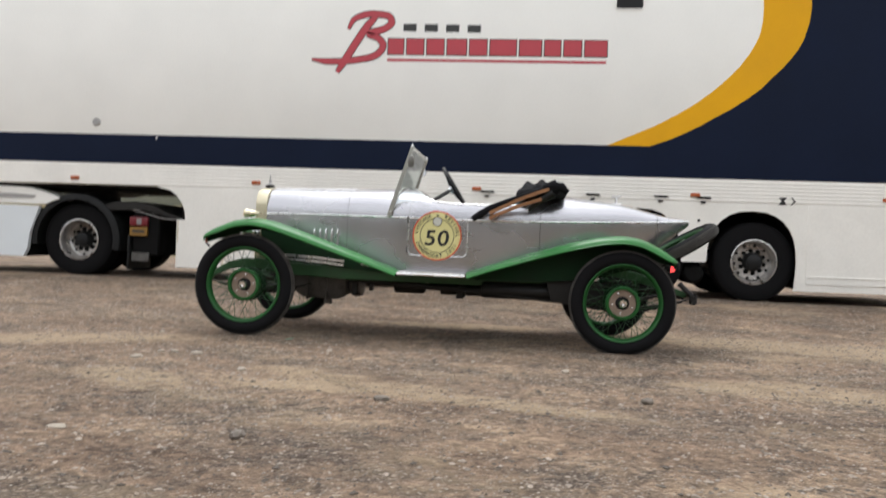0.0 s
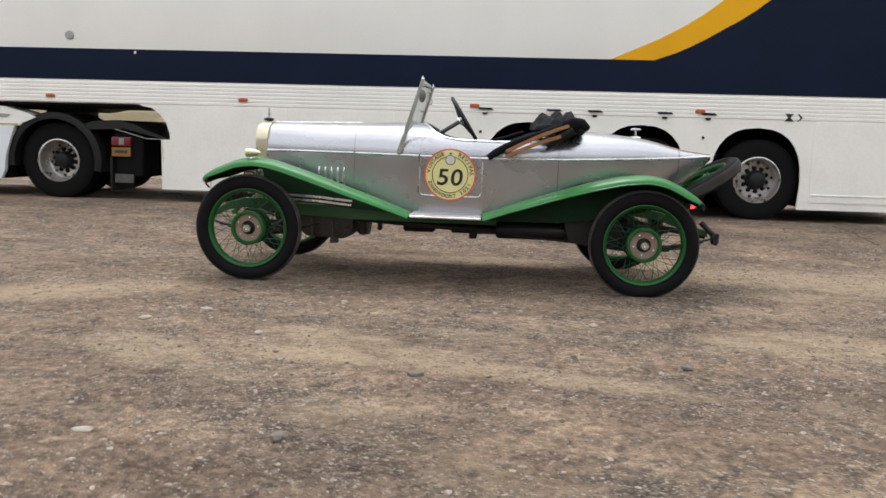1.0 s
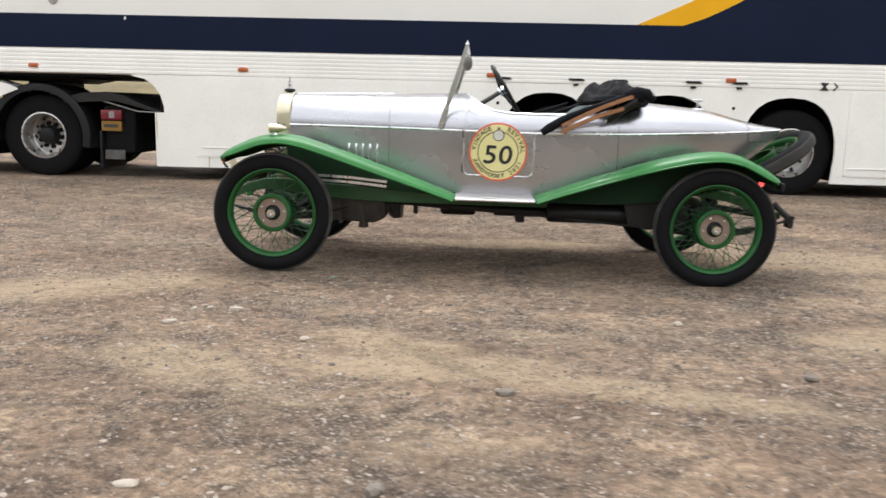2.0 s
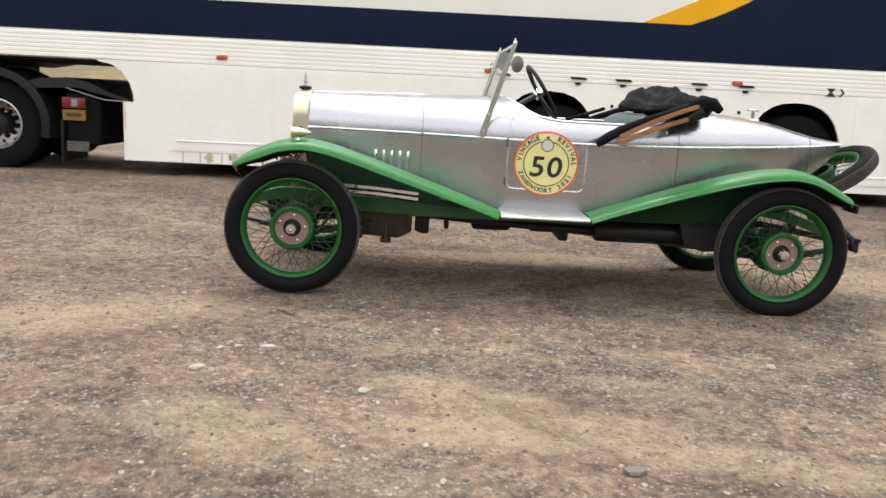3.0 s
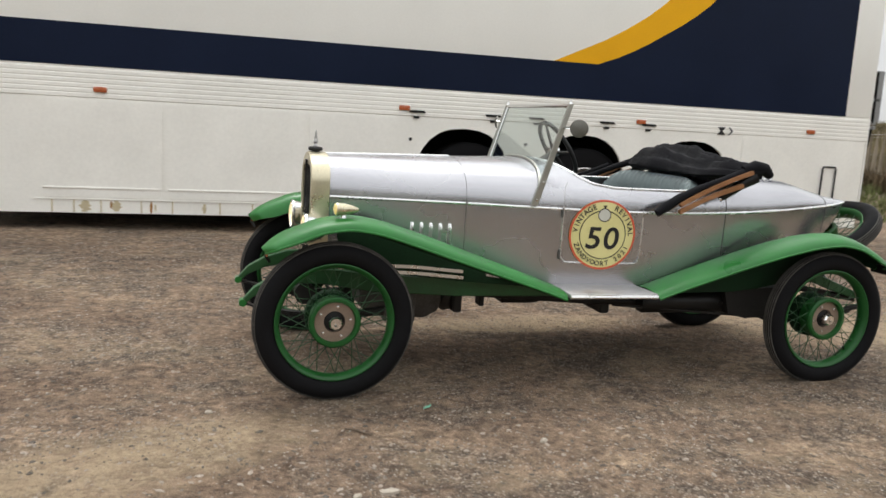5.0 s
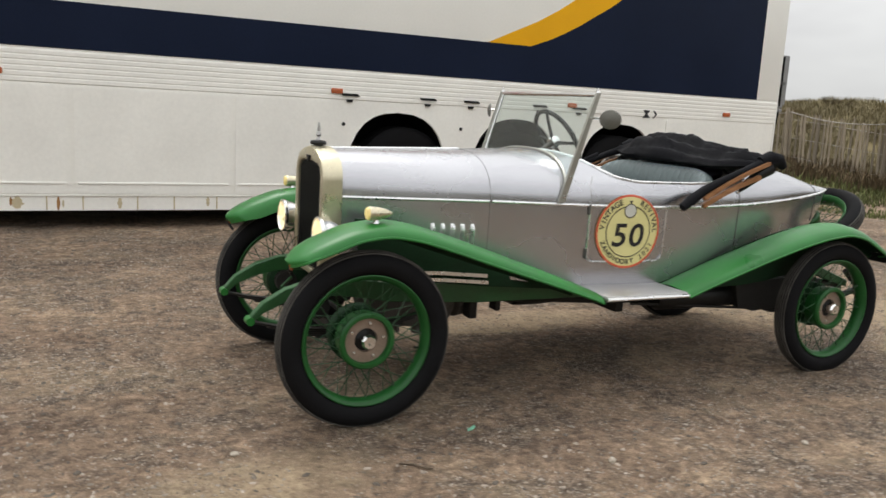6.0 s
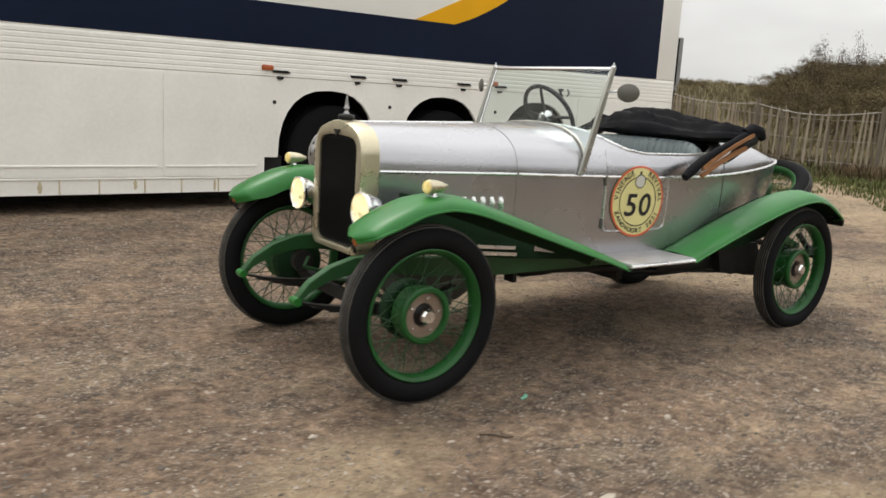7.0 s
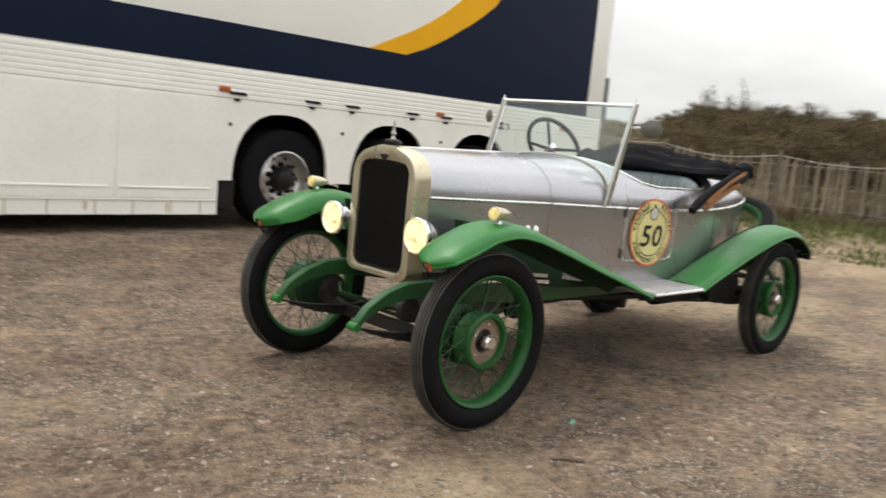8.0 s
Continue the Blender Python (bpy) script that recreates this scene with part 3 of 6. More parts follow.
def litter_scrap():
    bm = B()
    pts = [(-0.03, -0.008), (-0.012, 0.012), (0.004, 0.006), (0.03, 0.016), (0.022, -0.004), (0.004, -0.014)]
    plate(bm, pts, 0.0, 0.003, 2)
    for v in bm.verts:
        v.co.z += 0.012 * (0.5 + math.sin(v.co.x * 90) * 0.5)
    ob = new("plastic_scrap", finish(bm, "plastic_scrap", SCRAP, 30))
    ob.matrix_basis = pose(0.431, -0.863, ground_z(0.431, -0.863) + 0.003, 0, 0, 20)
    tagged(ob, "crumpled mint green plastic scrap on the ground", "litter")
    for x, y, rz, ln in ((0.05, -1.13, -40, 0.068),):
        bm = B()
        tube(bm, [(-ln, 0, 0.004), (-ln * 0.2, 0.008, 0.006), (ln * 0.4, -0.004, 0.006), (ln, 0.006, 0.004)], [0.004, 0.0055, 0.0045, 0.003], 6)
        t = new("twig", finish(bm, "twig", TWIG, 50))
        t.matrix_basis = pose(x, y, ground_z(x, y), 0, 0, rz)
        tagged(t, "short dry brown twig lying on dirt", "twig")


litter_scrap()


# ---- semi-trailer ----
TY = 4.285
trailer = thing("semi_trailer", "long white racing transporter trailer with navy band and yellow swoosh", "trailer", pose(0, TY, 0, 0, -math.degrees(0.0075), 0))
X0, X1, ZLO, ZRIB, ZBOX, ZTOP, WID = -6.3, 7.695, 0.263, 1.40, 1.70, 4.16, 2.5


def trailer_shell():
    part("box_body", box(B(), (X0, 0, ZBOX), (X1, WID, ZTOP), 0.02, seg=2), WHITE, trailer, "smooth white box body")
    # ribbed rail under the box
    prof = [(0.03, ZRIB - 0.012)]
    zs = [ZRIB, 1.447, 1.494, 1.541, 1.588, 1.635]
    for z in zs:
        prof += [(-0.002, z), (-0.006, z + 0.005), (-0.006, z + 0.034), (-0.003, z + 0.039), (-0.002, z + 0.043)]
    prof += [(0.002, ZBOX - 0.018), (0.002, ZBOX), (0.05, ZBOX)]
    rail = B()
    rings(rail, [[(x, y, z) for y, z in prof] for x in (X0, X1 - 0.02)], closed=False, cap=False)
    rail = finish(rail, "ribbed_rail", WHITE_SKIRT, 30)
    part("ribbed_rail", rail, None, trailer, "horizontally ribbed white side rail")
    part("floor_frame", box(B(), (X0, 0.05, 1.36), (X1 - 0.03, WID - 0.02, ZBOX - 0.002)), DARKIRON, trailer)
    # rear frame
    part("rear_frame", box(B(), (X1 - 0.012, 0.02, 0.42), (X1 + 0.03, WID - 0.02, ZTOP - 0.03), 0.01), WHITE, trailer)
    # side skirt with three wheel arches
    out = [(-2.72, ZLO), (1.46, ZLO), (1.46, 0.60)]
    for c in ARCH:
        for k in range(15):
            a = math.pi * (1 - k / 14)
            ca, sa = math.cos(a), math.sin(a)
            out.append((c + 0.575 * math.copysign(abs(ca) ** 0.8, ca), 0.60 + 0.69 * abs(sa) ** 0.85))
    out += [(5.655, ZLO), (7.66, ZLO), (7.66, ZRIB - 0.004), (-3.02, ZRIB - 0.004), (-2.98, 1.372), (-2.84, 1.345), (-2.73, 1.27), (-2.645, 1.15), (-2.605, 1.02), (-2.60, 0.935), (-2.72, 0.93)]
    sk = B()
    plate(sk, out, 0.0, 0.035)
    part("side_skirt", sk, WHITE_SKIRT, trailer, "white steel side skirt with arches", 20)
    # far skirt, out of view, added to block background light under the floor
    far = [(a, z) for a, z in out]
    sk2 = B()
    plate(sk2, far, WID - 0.035, WID)
    part("side_skirt", sk2, WHITE_SKIRT, trailer, smooth=20)
    # dark arch liners
    for c in ARCH:
        lin = B()
        pr = []
        for k in range(13):
            a = math.pi * (1 - k / 12)
            ca, sa = math.cos(a), math.sin(a)
            pr.append((c + 0.62 * math.copysign(abs(ca) ** 0.8, ca), 0.58 + 0.74 * abs(sa) ** 0.85))
        rings(lin, [[(x, y, z) for x, z in pr] for y in (0.037, 0.75)], closed=False, cap=False)
        part("arch_liner", lin, DARKIRON, trailer, "black wheel arch liner")
    # raised locker panels, their lower ledge, and the bottom strip
    for xa, xb, za, zb2 in ((-2.15, -1.02, 0.42, 1.375), (-0.98, 0.42, 0.42, 1.375), (0.46, 1.40, 0.42, 1.375), (5.80, 7.50, 0.36, 1.375)):
        pn = B()
        plate(pn, rounded(xa, za, xb, zb2, 0.02, 3), -0.011, 0.004)
        part("locker_panel", pn, WHITE_SKIRT, trailer, "flat white locker door panel", 20)
        ld = B()
        box(ld, (xa + 0.03, -0.020, za + 0.085), (xb - 0.03, -0.006, za + 0.105), 0.004)
        part("pressed_ledge", ld, WHITE_SKIRT, trailer)
    led = B()
    box(led, (-2.2, -0.012, 0.395), (1.44, 0.002, 0.408), 0.002)
    part("drip_ledge", led, WHITE_SKIRT, trailer)
    for xa in (-2.05, -1.85, -1.60, -1.22, -0.92, -0.45, -0.12, 0.28, 0.62, 0.98, 1.28):
        sm = B()
        box(sm, (xa, -0.006, ZLO + 0.004), (xa + 0.012, 0.002, 0.392), 0.002)
        part("strip_seam", sm, OCHRE, trailer)
    for j, (xa, w, lo, hi, mt) in enumerate(((-1.74, 0.12, ZLO + 0.01, 0.388, OCHRE), (-1.45, 0.11, ZLO + 0.02, 0.390, OCHRE), (-1.50, 0.03, 0.31, 0.385, RUST), (-1.12, 0.035, ZLO + 0.005, 0.390, RUST),
                                             (-1.08, 0.02, ZLO + 0.03, 0.36, OCHRE), (-0.6, 0.05, 0.28, 0.38, OCHRE), (-2.70, 0.016, 0.62, 0.93, OCHRE), (0.2, 0.04, 0.30, 0.388, OCHRE), (0.95, 0.03, ZLO + 0.01, 0.38, OCHRE))):
        st = B()
        n = 14
        left, right = [], []
        for k in range(n + 1):
            z = lo + (hi - lo) * k / n
            e = math.sin(math.pi * (0.12 + 0.76 * k / n))
            left.append((xa - w * 0.5 * e * (0.8 + 0.7 * noise.noise(Vector((k * 0.45, j * 7.0, 0)))), z))
            right.append((xa + w * 0.5 * e * (0.8 + 0.7 * noise.noise(Vector((k * 0.45, j * 7.0, 9)))), z))
        plate(st, left + right[::-1], -0.0025, 0.002)
        part("rust_stain", st, mt, trailer, "blurred rusty run")


ARCH = (2.18, 3.64, 5.105)
trailer_shell()


def trailer_graphics():
    yf, yb = -0.0035, 0.002
    iz = [(3.195, 2.108), (3.45, 2.222), (3.81, 2.382), (4.08, 2.53), (4.322, 2.683), (4.54, 2.85), (4.733, 3.031), (4.87, 3.18), (4.985, 3.345), (5.06, 3.48), (5.11, 3.605), (5.138, 3.76), (5.145, 3.95), (5.135, 4.135)]
    oz = [(3.745, 2.108), (4.0, 2.20), (4.187, 2.286), (4.38, 2.385), (4.562, 2.495), (4.78, 2.62), (4.976, 2.754), (5.15, 2.89), (5.285, 3.04), (5.41, 3.16), (5.516, 3.293), (5.60, 3.41), (5.661, 3.53), (5.728, 3.764), (5.748, 3.95), (5.74, 4.135)]
    g = B()
    plate(g, iz + oz[::-1], yf, yb)
    part("yellow_swoosh", g, GOLD, trailer, "golden yellow curved stripe", 15)
    nb = B()
    plate(nb, [(X0 + 0.01, ZBOX + 0.004), (7.292, ZBOX + 0.004), (7.289, 4.135)] + [(a, b) for a, b in oz[::-1]] + [(3.195, 2.108), (X0 + 0.01, 2.108)], yf - 0.0015, yb)
    part("navy_band", nb, NAVY, trailer, "navy blue band widening into a block", 15)
    # team sign as plain shapes: a red flourish, ten red blocks with dark edges, four dark blocks, a red underline
    def quad(xa, za, xb, zb2, sl=0.0, d=0.0):
        return [(xa - d, za - d), (xb + d, za - d), (xb + d + sl, zb2 + d), (xa - d + sl, zb2 + d)]
    for k in range(4):
        q = B()
        plate(q, quad(0.40 + 0.292 * k, 3.60 - 0.003 * k, 0.40 + 0.292 * k + 0.18, 3.70 - 0.003 * k), yf, yb)
        part("sign_block", q, LOGO_DARK, trailer)
    widths = (0.21, 0.23, 0.23, 0.26, 0.23, 0.35, 0.29, 0.21, 0.23, 0.29)
    x = 0.20
    for w in widths:
        q = B()
        plate(q, quad(x, 3.285, x + w, 3.495, 0.0, 0.012), yf, yb)
        part("sign_block_edge", q, LOGO_DARK, trailer)
        q = B()
        plate(q, quad(x, 3.285, x + w, 3.495), yf - 0.002, yb)
        part("sign_block", q, LOGO_RED, trailer, "red sign block")
        x += w + 0.046
    q = B()
    plate(q, quad(0.19, 3.19, 3.14, 3.225), yf, yb)
    part("sign_underline", q, LOGO_RED, trailer)
    # flourish: a slanted stem, two bowls and a long foot
    def stroke(pts, w, d, mt, nm, depth):
        b = B()
        L, R = [], []
        for k, (px, pz) in enumerate(pts):
            qx, qz = pts[min(k + 1, len(pts) - 1)]
            rx, rz = pts[max(k - 1, 0)]
            t = Vector((qx - rx, qz - rz)).normalized()
            ww = (w[k] if isinstance(w, list) else w) / 2 + d
            L.append((px - t.y * ww, pz + t.x * ww))
            R.append((px + t.y * ww, pz - t.x * ww))
        rings(b, [[(lx, yf - depth, lz), (rx, yf - depth, rz), (rx, yb, rz), (lx, yb, lz)] for (lx, lz), (rx, rz) in zip(L, R)])
        part(nm, b, mt, trailer)
    stem = [(-0.50, 3.03), (-0.38, 3.22), (-0.24, 3.45), (-0.10, 3.66), (0.02, 3.80)]
    bowls = [(-0.36, 3.62), (-0.28, 3.76), (-0.05, 3.83), (0.18, 3.81), (0.24, 3.72), (0.12, 3.62), (-0.08, 3.56), (0.06, 3.50), (0.13, 3.40), (0.05, 3.28), (-0.12, 3.22), (-0.32, 3.20)]
    foot = [(-0.86, 3.20), (-0.62, 3.175), (-0.36, 3.185), (-0.1, 3.21)]
    def fine(pts, w):
        px, pz = spline(*[(k, p[0]) for k, p in enumerate(pts)]), spline(*[(k, p[1]) for k, p in enumerate(pts)])
        pw = spline(*[(k, v) for k, v in enumerate(w)])
        ts = steps(0, len(pts) - 1, 5 * len(pts))
        return [(px(t), pz(t)) for t in ts], [pw(t) for t in ts]
    for k, (pts, w) in enumerate(((stem, [0.05, 0.09, 0.09, 0.09, 0.06]), (bowls, [0.03, 0.06] + [0.08] * 9 + [0.05]), (foot, [0.02, 0.07, 0.07, 0.05]))):
        pts, w = fine(pts, w)
        stroke(pts, w, 0.010, LOGO_DARK, "sign_flourish_edge", 0.0005 + 0.0005 * k)
        stroke(pts, w, 0.0, LOGO_RED, "sign_flourish", 0.0025 + 0.0008 * k)
    # coupling mark beyond the rear arch: an hourglass and an arrow head
    h = B()
    plate(h, [(5.42, 1.385), (5.53, 1.385), (5.488, 1.432), (5.53, 1.478), (5.42, 1.478), (5.462, 1.432)], -0.011, 0.0)
    part("hourglass_mark", h, ST_BLK, trailer, "black hourglass mark", 15)
    h = B()
    plate(h, [(5.575, 1.385), (5.595, 1.385), (5.64, 1.432), (5.595, 1.478), (5.575, 1.478), (5.615, 1.432)], -0.011, 0.0)
    part("arrow_mark", h, ST_BLK, trailer, "thin black arrow mark", 15)


trailer_graphics()


def trailer_fittings():
    for x in (-4.23, -1.59, 1.475, 4.36, 6.78):
        b = B()
        box(b, (x - 0.062, -0.03, 1.455), (x + 0.062, 0.0, 1.508), 0.012, seg=2)
        part("marker_lamp", b, ORANGE, trailer, "orange side marker lamp")
        b = B()
        box(b, (x - 0.070, -0.010, 1.447), (x + 0.070, -0.004, 1.516), 0.003)
        part("lamp_base", b, WHITE_SKIRT, trailer)
    for x in (1.62, 2.505, 3.03, 3.92, 4.47):
        h = B()
        plate(h, [(x - 0.10, 1.462), (x + 0.075, 1.462), (x + 0.10, 1.437), (x - 0.08, 1.437)], -0.024, -0.004)
        part("locker_latch", h, PLASTIC, trailer, "black latch", 15)
        h = B()
        plate(h, [(x - 0.04, 1.402), (x + 0.03, 1.402), (x + 0.02, 1.375), (x - 0.03, 1.375)], -0.020, 0.002)
        part("latch_keeper", h, PLASTIC, trailer, smooth=15)
    for x in (1.56, 2.92, 4.42):
        b = B()
        lathe(b, [(0.0, 0.0), (0.02, 0.0), (0.016, 0.012), (0.0, 0.014)], pose(x, 0.0, 1.15) @ AXIS_Y, 12)
        part("bolt_head", b, PLASTIC, trailer)
    # round cap and a small dark vent high on the side
    b = B()
    lathe(b, [(0.0, -0.004), (0.058, -0.004), (0.058, 0.012), (0.045, 0.016), (0.04, 0.010), (0.0, 0.012)], pose(-3.94, 0, 2.277) @ AXIS_Y, 24)
    part("round_cap", b, STEEL, trailer, "grey metal cap")
    b = B()
    plate(b, rounded(3.235, 3.915, 3.61, 4.09, 0.03), -0.010, 0.0)
    part("vent_frame", b, WHITE, trailer)
    b = B()
    plate(b, rounded(3.25, 3.93, 3.595, 4.075, 0.025), -0.013, 0.0)
    part("vent", b, BLACK, trailer, "small black vent")
    b = B()
    box(b, (-3.06, -0.009, 2.05), (-3.035, 0, 2.085), 0.002)
    part("paint_chip", b, WHITE, trailer)
    # rear stay, door handle loop and a small bracket behind the last arch
    b = B()
    box(b, (X1 + 0.10, 0.06, 1.66), (X1 + 0.20, 0.13, 2.32), 0.012)
    stay = part("rear_stay", b, GREYMETAL, trailer, "grey metal stay at the rear")
    b = B()
    box(b, (X1 + 0.085, 0.05, 1.64), (X1 + 0.10, 0.12, 2.30), 0.004)
    part("rubber_edge", b, DARKIRON, stay)
    for z in (1.56, 1.62, 1.92):
        b = B()
        box(b, (X1 + 0.02, 0.06, z), (X1 + 0.16, 0.12, z + 0.05), 0.008)
        part("hinge_lug", b, GREYMETAL, stay)
    b = B()
    tube(b, [(X1 + 0.05, 0.08, 0.55), (X1 + 0.055, 0.08, 1.3), (X1 + 0.10, 0.08, 1.6)], 0.022, 8)
    part("door_rod", b, DARKIRON, trailer)
    b = B()
    tube(b, [(7.02, -0.025, 0.62), (7.02, -0.03, 1.02), (7.035, -0.03, 1.05), (7.21, -0.03, 1.05), (7.225, -0.03, 1.02), (7.225, -0.025, 0.62)], 0.011, 8)
    part("grab_rail", b, BLACK, trailer, "black grab rail")
    # under the floor: frame rails, air tank, black guard ahead of the wheels, axles
    for y in (0.75, 1.65):
        b = B()
        box(b, (-2.4, y, 0.95), (7.4, y + 0.12, 1.36), 0.01)
        part("frame_rail", b, DARKIRON, trailer)
    for x, r in ((4.40, 0.14), (2.94, 0.13)):
        b = B()
        lathe(b, [(0.0, -0.03), (r * 0.7, -0.025), (r, 0.03), (r, 0.6), (r * 0.7, 0.66), (0.0, 0.67)], pose(x, 0.12, 0.44) @ pose(0, 0, 0, -90), 20)
        part("air_tank", b, DARKIRON, trailer)
    b = B()
    box(b, (1.445, 0.05, 0.30), (1.68, 0.6, 0.62), 0.02)
    part("guard_box", b, PLASTIC, trailer, "black guard box ahead of wheels")
    for c in WHEELX:
        b = B()
        tube(b, [(c, 0.2, 0.66), (c, 2.3, 0.66)], 0.07, 10)
        part("axle", b, DARKIRON, trailer)
    # unseen black boxes added to keep the gap under the skirt dark
    for xa, xb in ((-2.66, 1.44), (5.72, 7.55)):
        b = B()
        box(b, (xa, 0.04, 0.285), (xb, WID - 0.04, 1.355), 0.01)
        part("locker_box", b, DARKIRON, trailer)


WHEELX = (2.30, 3.74, 5.17)
trailer_fittings()


def truck_tyre_mesh(r, w):
    p = [(r * 0.56, -w * 0.40), (r * 0.60, -w * 0.47), (r * 0.80, -w * 0.50), (r * 0.94, -w * 0.47), (r * 0.985, -w * 0.42)]
    for k in range(5):
        a = -w * 0.40 + k * w * 0.20
        if k:
            p += [(r * 0.965, a - 0.012), (r * 0.965, a + 0.004)]
        p += [(r, a + 0.012 if k else a), (r, a + w * 0.20 - 0.024 if k < 4 else a)]
    p = [q for q in p if q[1] <= w * 0.42]
    p += [(r * 0.985, w * 0.42), (r * 0.94, w * 0.47), (r * 0.80, w * 0.50), (r * 0.60, w * 0.47), (r * 0.56, w * 0.40)]
    bm = B()
    lathe(bm, p, AXIS_Y, 48, loop=True)
    return finish(bm, "tyre", TYRE, 35)


_n = B()
lathe(_n, [(0.0, 0), (0.031, 0), (0.031, 0.02), (0.024, 0.045), (0.0, 0.05)], AXIS_Y, 8)
NUT_M = finish(_n, "wheel_nut", DARKIRON, 30)
# flat black disc standing in for the dark inside a hand hole
_n = B()
lathe(_n, [(0.0, 0.0), (0.020, 0.0), (0.020, 0.004), (0.0, 0.004)], AXIS_Y, 12)
HOLE_M = finish(_n, "hand_hole", BLACK, 30)


def truck_wheel(parent, at, r=0.525, w=0.36, deep=False, rim_at=None):
    """Steel disc wheel with ten holes, ten nuts and a black hub; faces -y."""
    dish = 0.02 if not deep else -0.10
    rim = B()
    lathe(rim, [(r * 0.57, w * 0.40), (r * 0.575, w * 0.46), (r * 0.55, w * 0.47), (r * 0.52, w * 0.40), (r * 0.50, dish + 0.02), (r * 0.45, dish), (r * 0.30, dish + 0.03), (r * 0.27, dish + 0.05),
                (0.02, dish + 0.05), (0.02, -0.1), (r * 0.5, -0.1), (r * 0.57, -w * 0.40)], AXIS_Y, 40, loop=True)
    ob = part("wheel", rim, ALLOY, parent, "bright alloy disc wheel with dark nuts", at=at)
    part("tyre", truck_tyre_mesh(r, w), None, ob, "black ribbed truck tyre")
    for k in range(10):
        a = 2 * math.pi * k / 10
        part("wheel_nut", NUT_M, None, ob, at=pose(r * 0.290 * math.cos(a), -dish - 0.03, r * 0.290 * math.sin(a)))
        a += math.pi / 10
        part("hand_hole", HOLE_M, None, ob, at=pose(r * 0.425 * math.cos(a), -dish - 0.012, r * 0.425 * math.sin(a)))
    hub = B()
    lathe(hub, [(0.0, 0), (r * 0.25, 0), (r * 0.25, 0.06), (r * 0.20, 0.10), (r * 0.19, 0.14), (r * 0.15, 0.155), (0.0, 0.155)], pose(0, -dish - 0.02, 0) @ AXIS_Y, 24)
    part("hub", hub, PLASTIC, ob)
    return ob


for _x in WHEELX:
    gz = ground_z(_x, TY + 0.25)
    truck_wheel(trailer, pose(_x, 0.27, gz + 0.52 - 0.0075 * _x, 0, 23 * _x, 0))
    truck_wheel(trailer, pose(_x, WID - 0.27, gz + 0.52 - 0.0075 * _x, 0, 0, 180))


# ---- tractor unit ----
tractor = thing("truck_tractor", "rear of a pale truck tractor coupled under the trailer", "truck", pose(0, TY, 0))


def tractor_unit():
    wx, gz = -4.27, ground_z(-4.27, TY + 0.3)
    truck_wheel(tractor, pose(wx, 0.33, gz + 0.515, 0, 9, 0), 0.515, 0.30, deep=True)
    truck_wheel(tractor, pose(wx, 0.68, gz + 0.515, 0, 0, 0), 0.515, 0.28, deep=True)
    truck_wheel(tractor, pose(wx, 2.17, gz + 0.515, 0, 0, 180), 0.515, 0.30, deep=True)
    # three-piece plastic mudguard
    arc = B()
    prof = [(math.radians(a)) for a in range(-12, 193, 8)]
    rings(arc, [[(wx + r * math.cos(a), y, gz + 0.515 + r * math.sin(a)) for r, y in ((0.66, 0.10), (0.66, 0.86), (0.625, 0.86), (0.625, 0.12), (0.57, 0.10), (0.57, 0.085), (0.64, 0.085))] for a in prof])
    part("mudguard", arc, PLASTIC, tractor, "black plastic mudguard")
    b = B()
    for y in (0.82, 1.62):
        box(b, (-6.4, y, 0.72), (-3.15, y + 0.08, 1.0), 0.005)
    part("chassis_rails", b, DARKIRON, tractor)
    # occluder box added for the dark shadow under the side fairing
    b = B()
    box(b, (-6.4, 0.16, 0.30), (-4.98, 2.3, 1.02), 0.02)
    part("underbody", b, DARKIRON, tractor, "added black box standing in for the shadow under the fairing")
    b = B()
    box(b, (-3.45, 0.16, 0.38), (-3.05, 2.2, 0.98), 0.02)
    part("rear_crossmember", b, DARKIRON, tractor)
    b = B()
    rings(b, [[(x, y, z) for x, z in ((-3.95, 1.06), (-3.70, 1.13), (-3.40, 1.15), (-3.15, 1.10), (-2.95, 1.01), (-2.70, 0.93), (-2.70, 0.90), (-2.95, 0.96), (-3.30, 1.04), (-3.95, 1.00))] for y in (0.12, 2.3)])
    part("ramp_plate", b, SOOT, tractor, "black coupling ramp")
    # steel bar laid along the ramp as its slanted highlight
    b = B()
    tube(b, [(-3.42, 0.115, 1.03), (-2.98, 0.115, 0.915), (-2.70, 0.115, 0.91)], 0.008, 6)
    part("ramp_edge", b, STEEL, tractor, "pale bar standing in for the ramp's highlight")
    b = B()
    rings(b, [[(x, y, z) for x, z in ((-5.1, 1.355), (-4.15, 1.355), (-4.05, 1.32), (-4.35, 1.26), (-4.9, 1.26), (-5.1, 1.30))] for y in (0.55, 1.95)])
    box(b, (-4.75, 0.75, 1.0), (-4.45, 1.75, 1.27), 0.02)
    part("fifth_wheel", b, SOOT, tractor, "greasy black fifth wheel")
    # lamp cluster, plate with a plain bar, and mud flap with a pale strip
    # their colours are darkened: shade under the trailer is put into them
    b = B()
    box(b, (-3.47, 0.10, 0.80), (-3.20, 0.16, 0.925), 0.012, seg=2)
    part("tail_lamp", b, REDL_SHADED, tractor, "red tail lamp cluster")
    b = B()
    box(b, (-3.36, 0.094, 0.82), (-3.29, 0.10, 0.905), 0.004)
    part("reverse_lens", b, GREYMETAL, tractor)
    b = B()
    box(b, (-3.47, 0.115, 0.66), (-3.21, 0.155, 0.785), 0.004)
    part("plate", b, YPLATE, tractor, "yellow plate darkened for shade, with a dark bar")
    b = B()
    box(b, (-3.43, 0.111, 0.705), (-3.25, 0.116, 0.745))
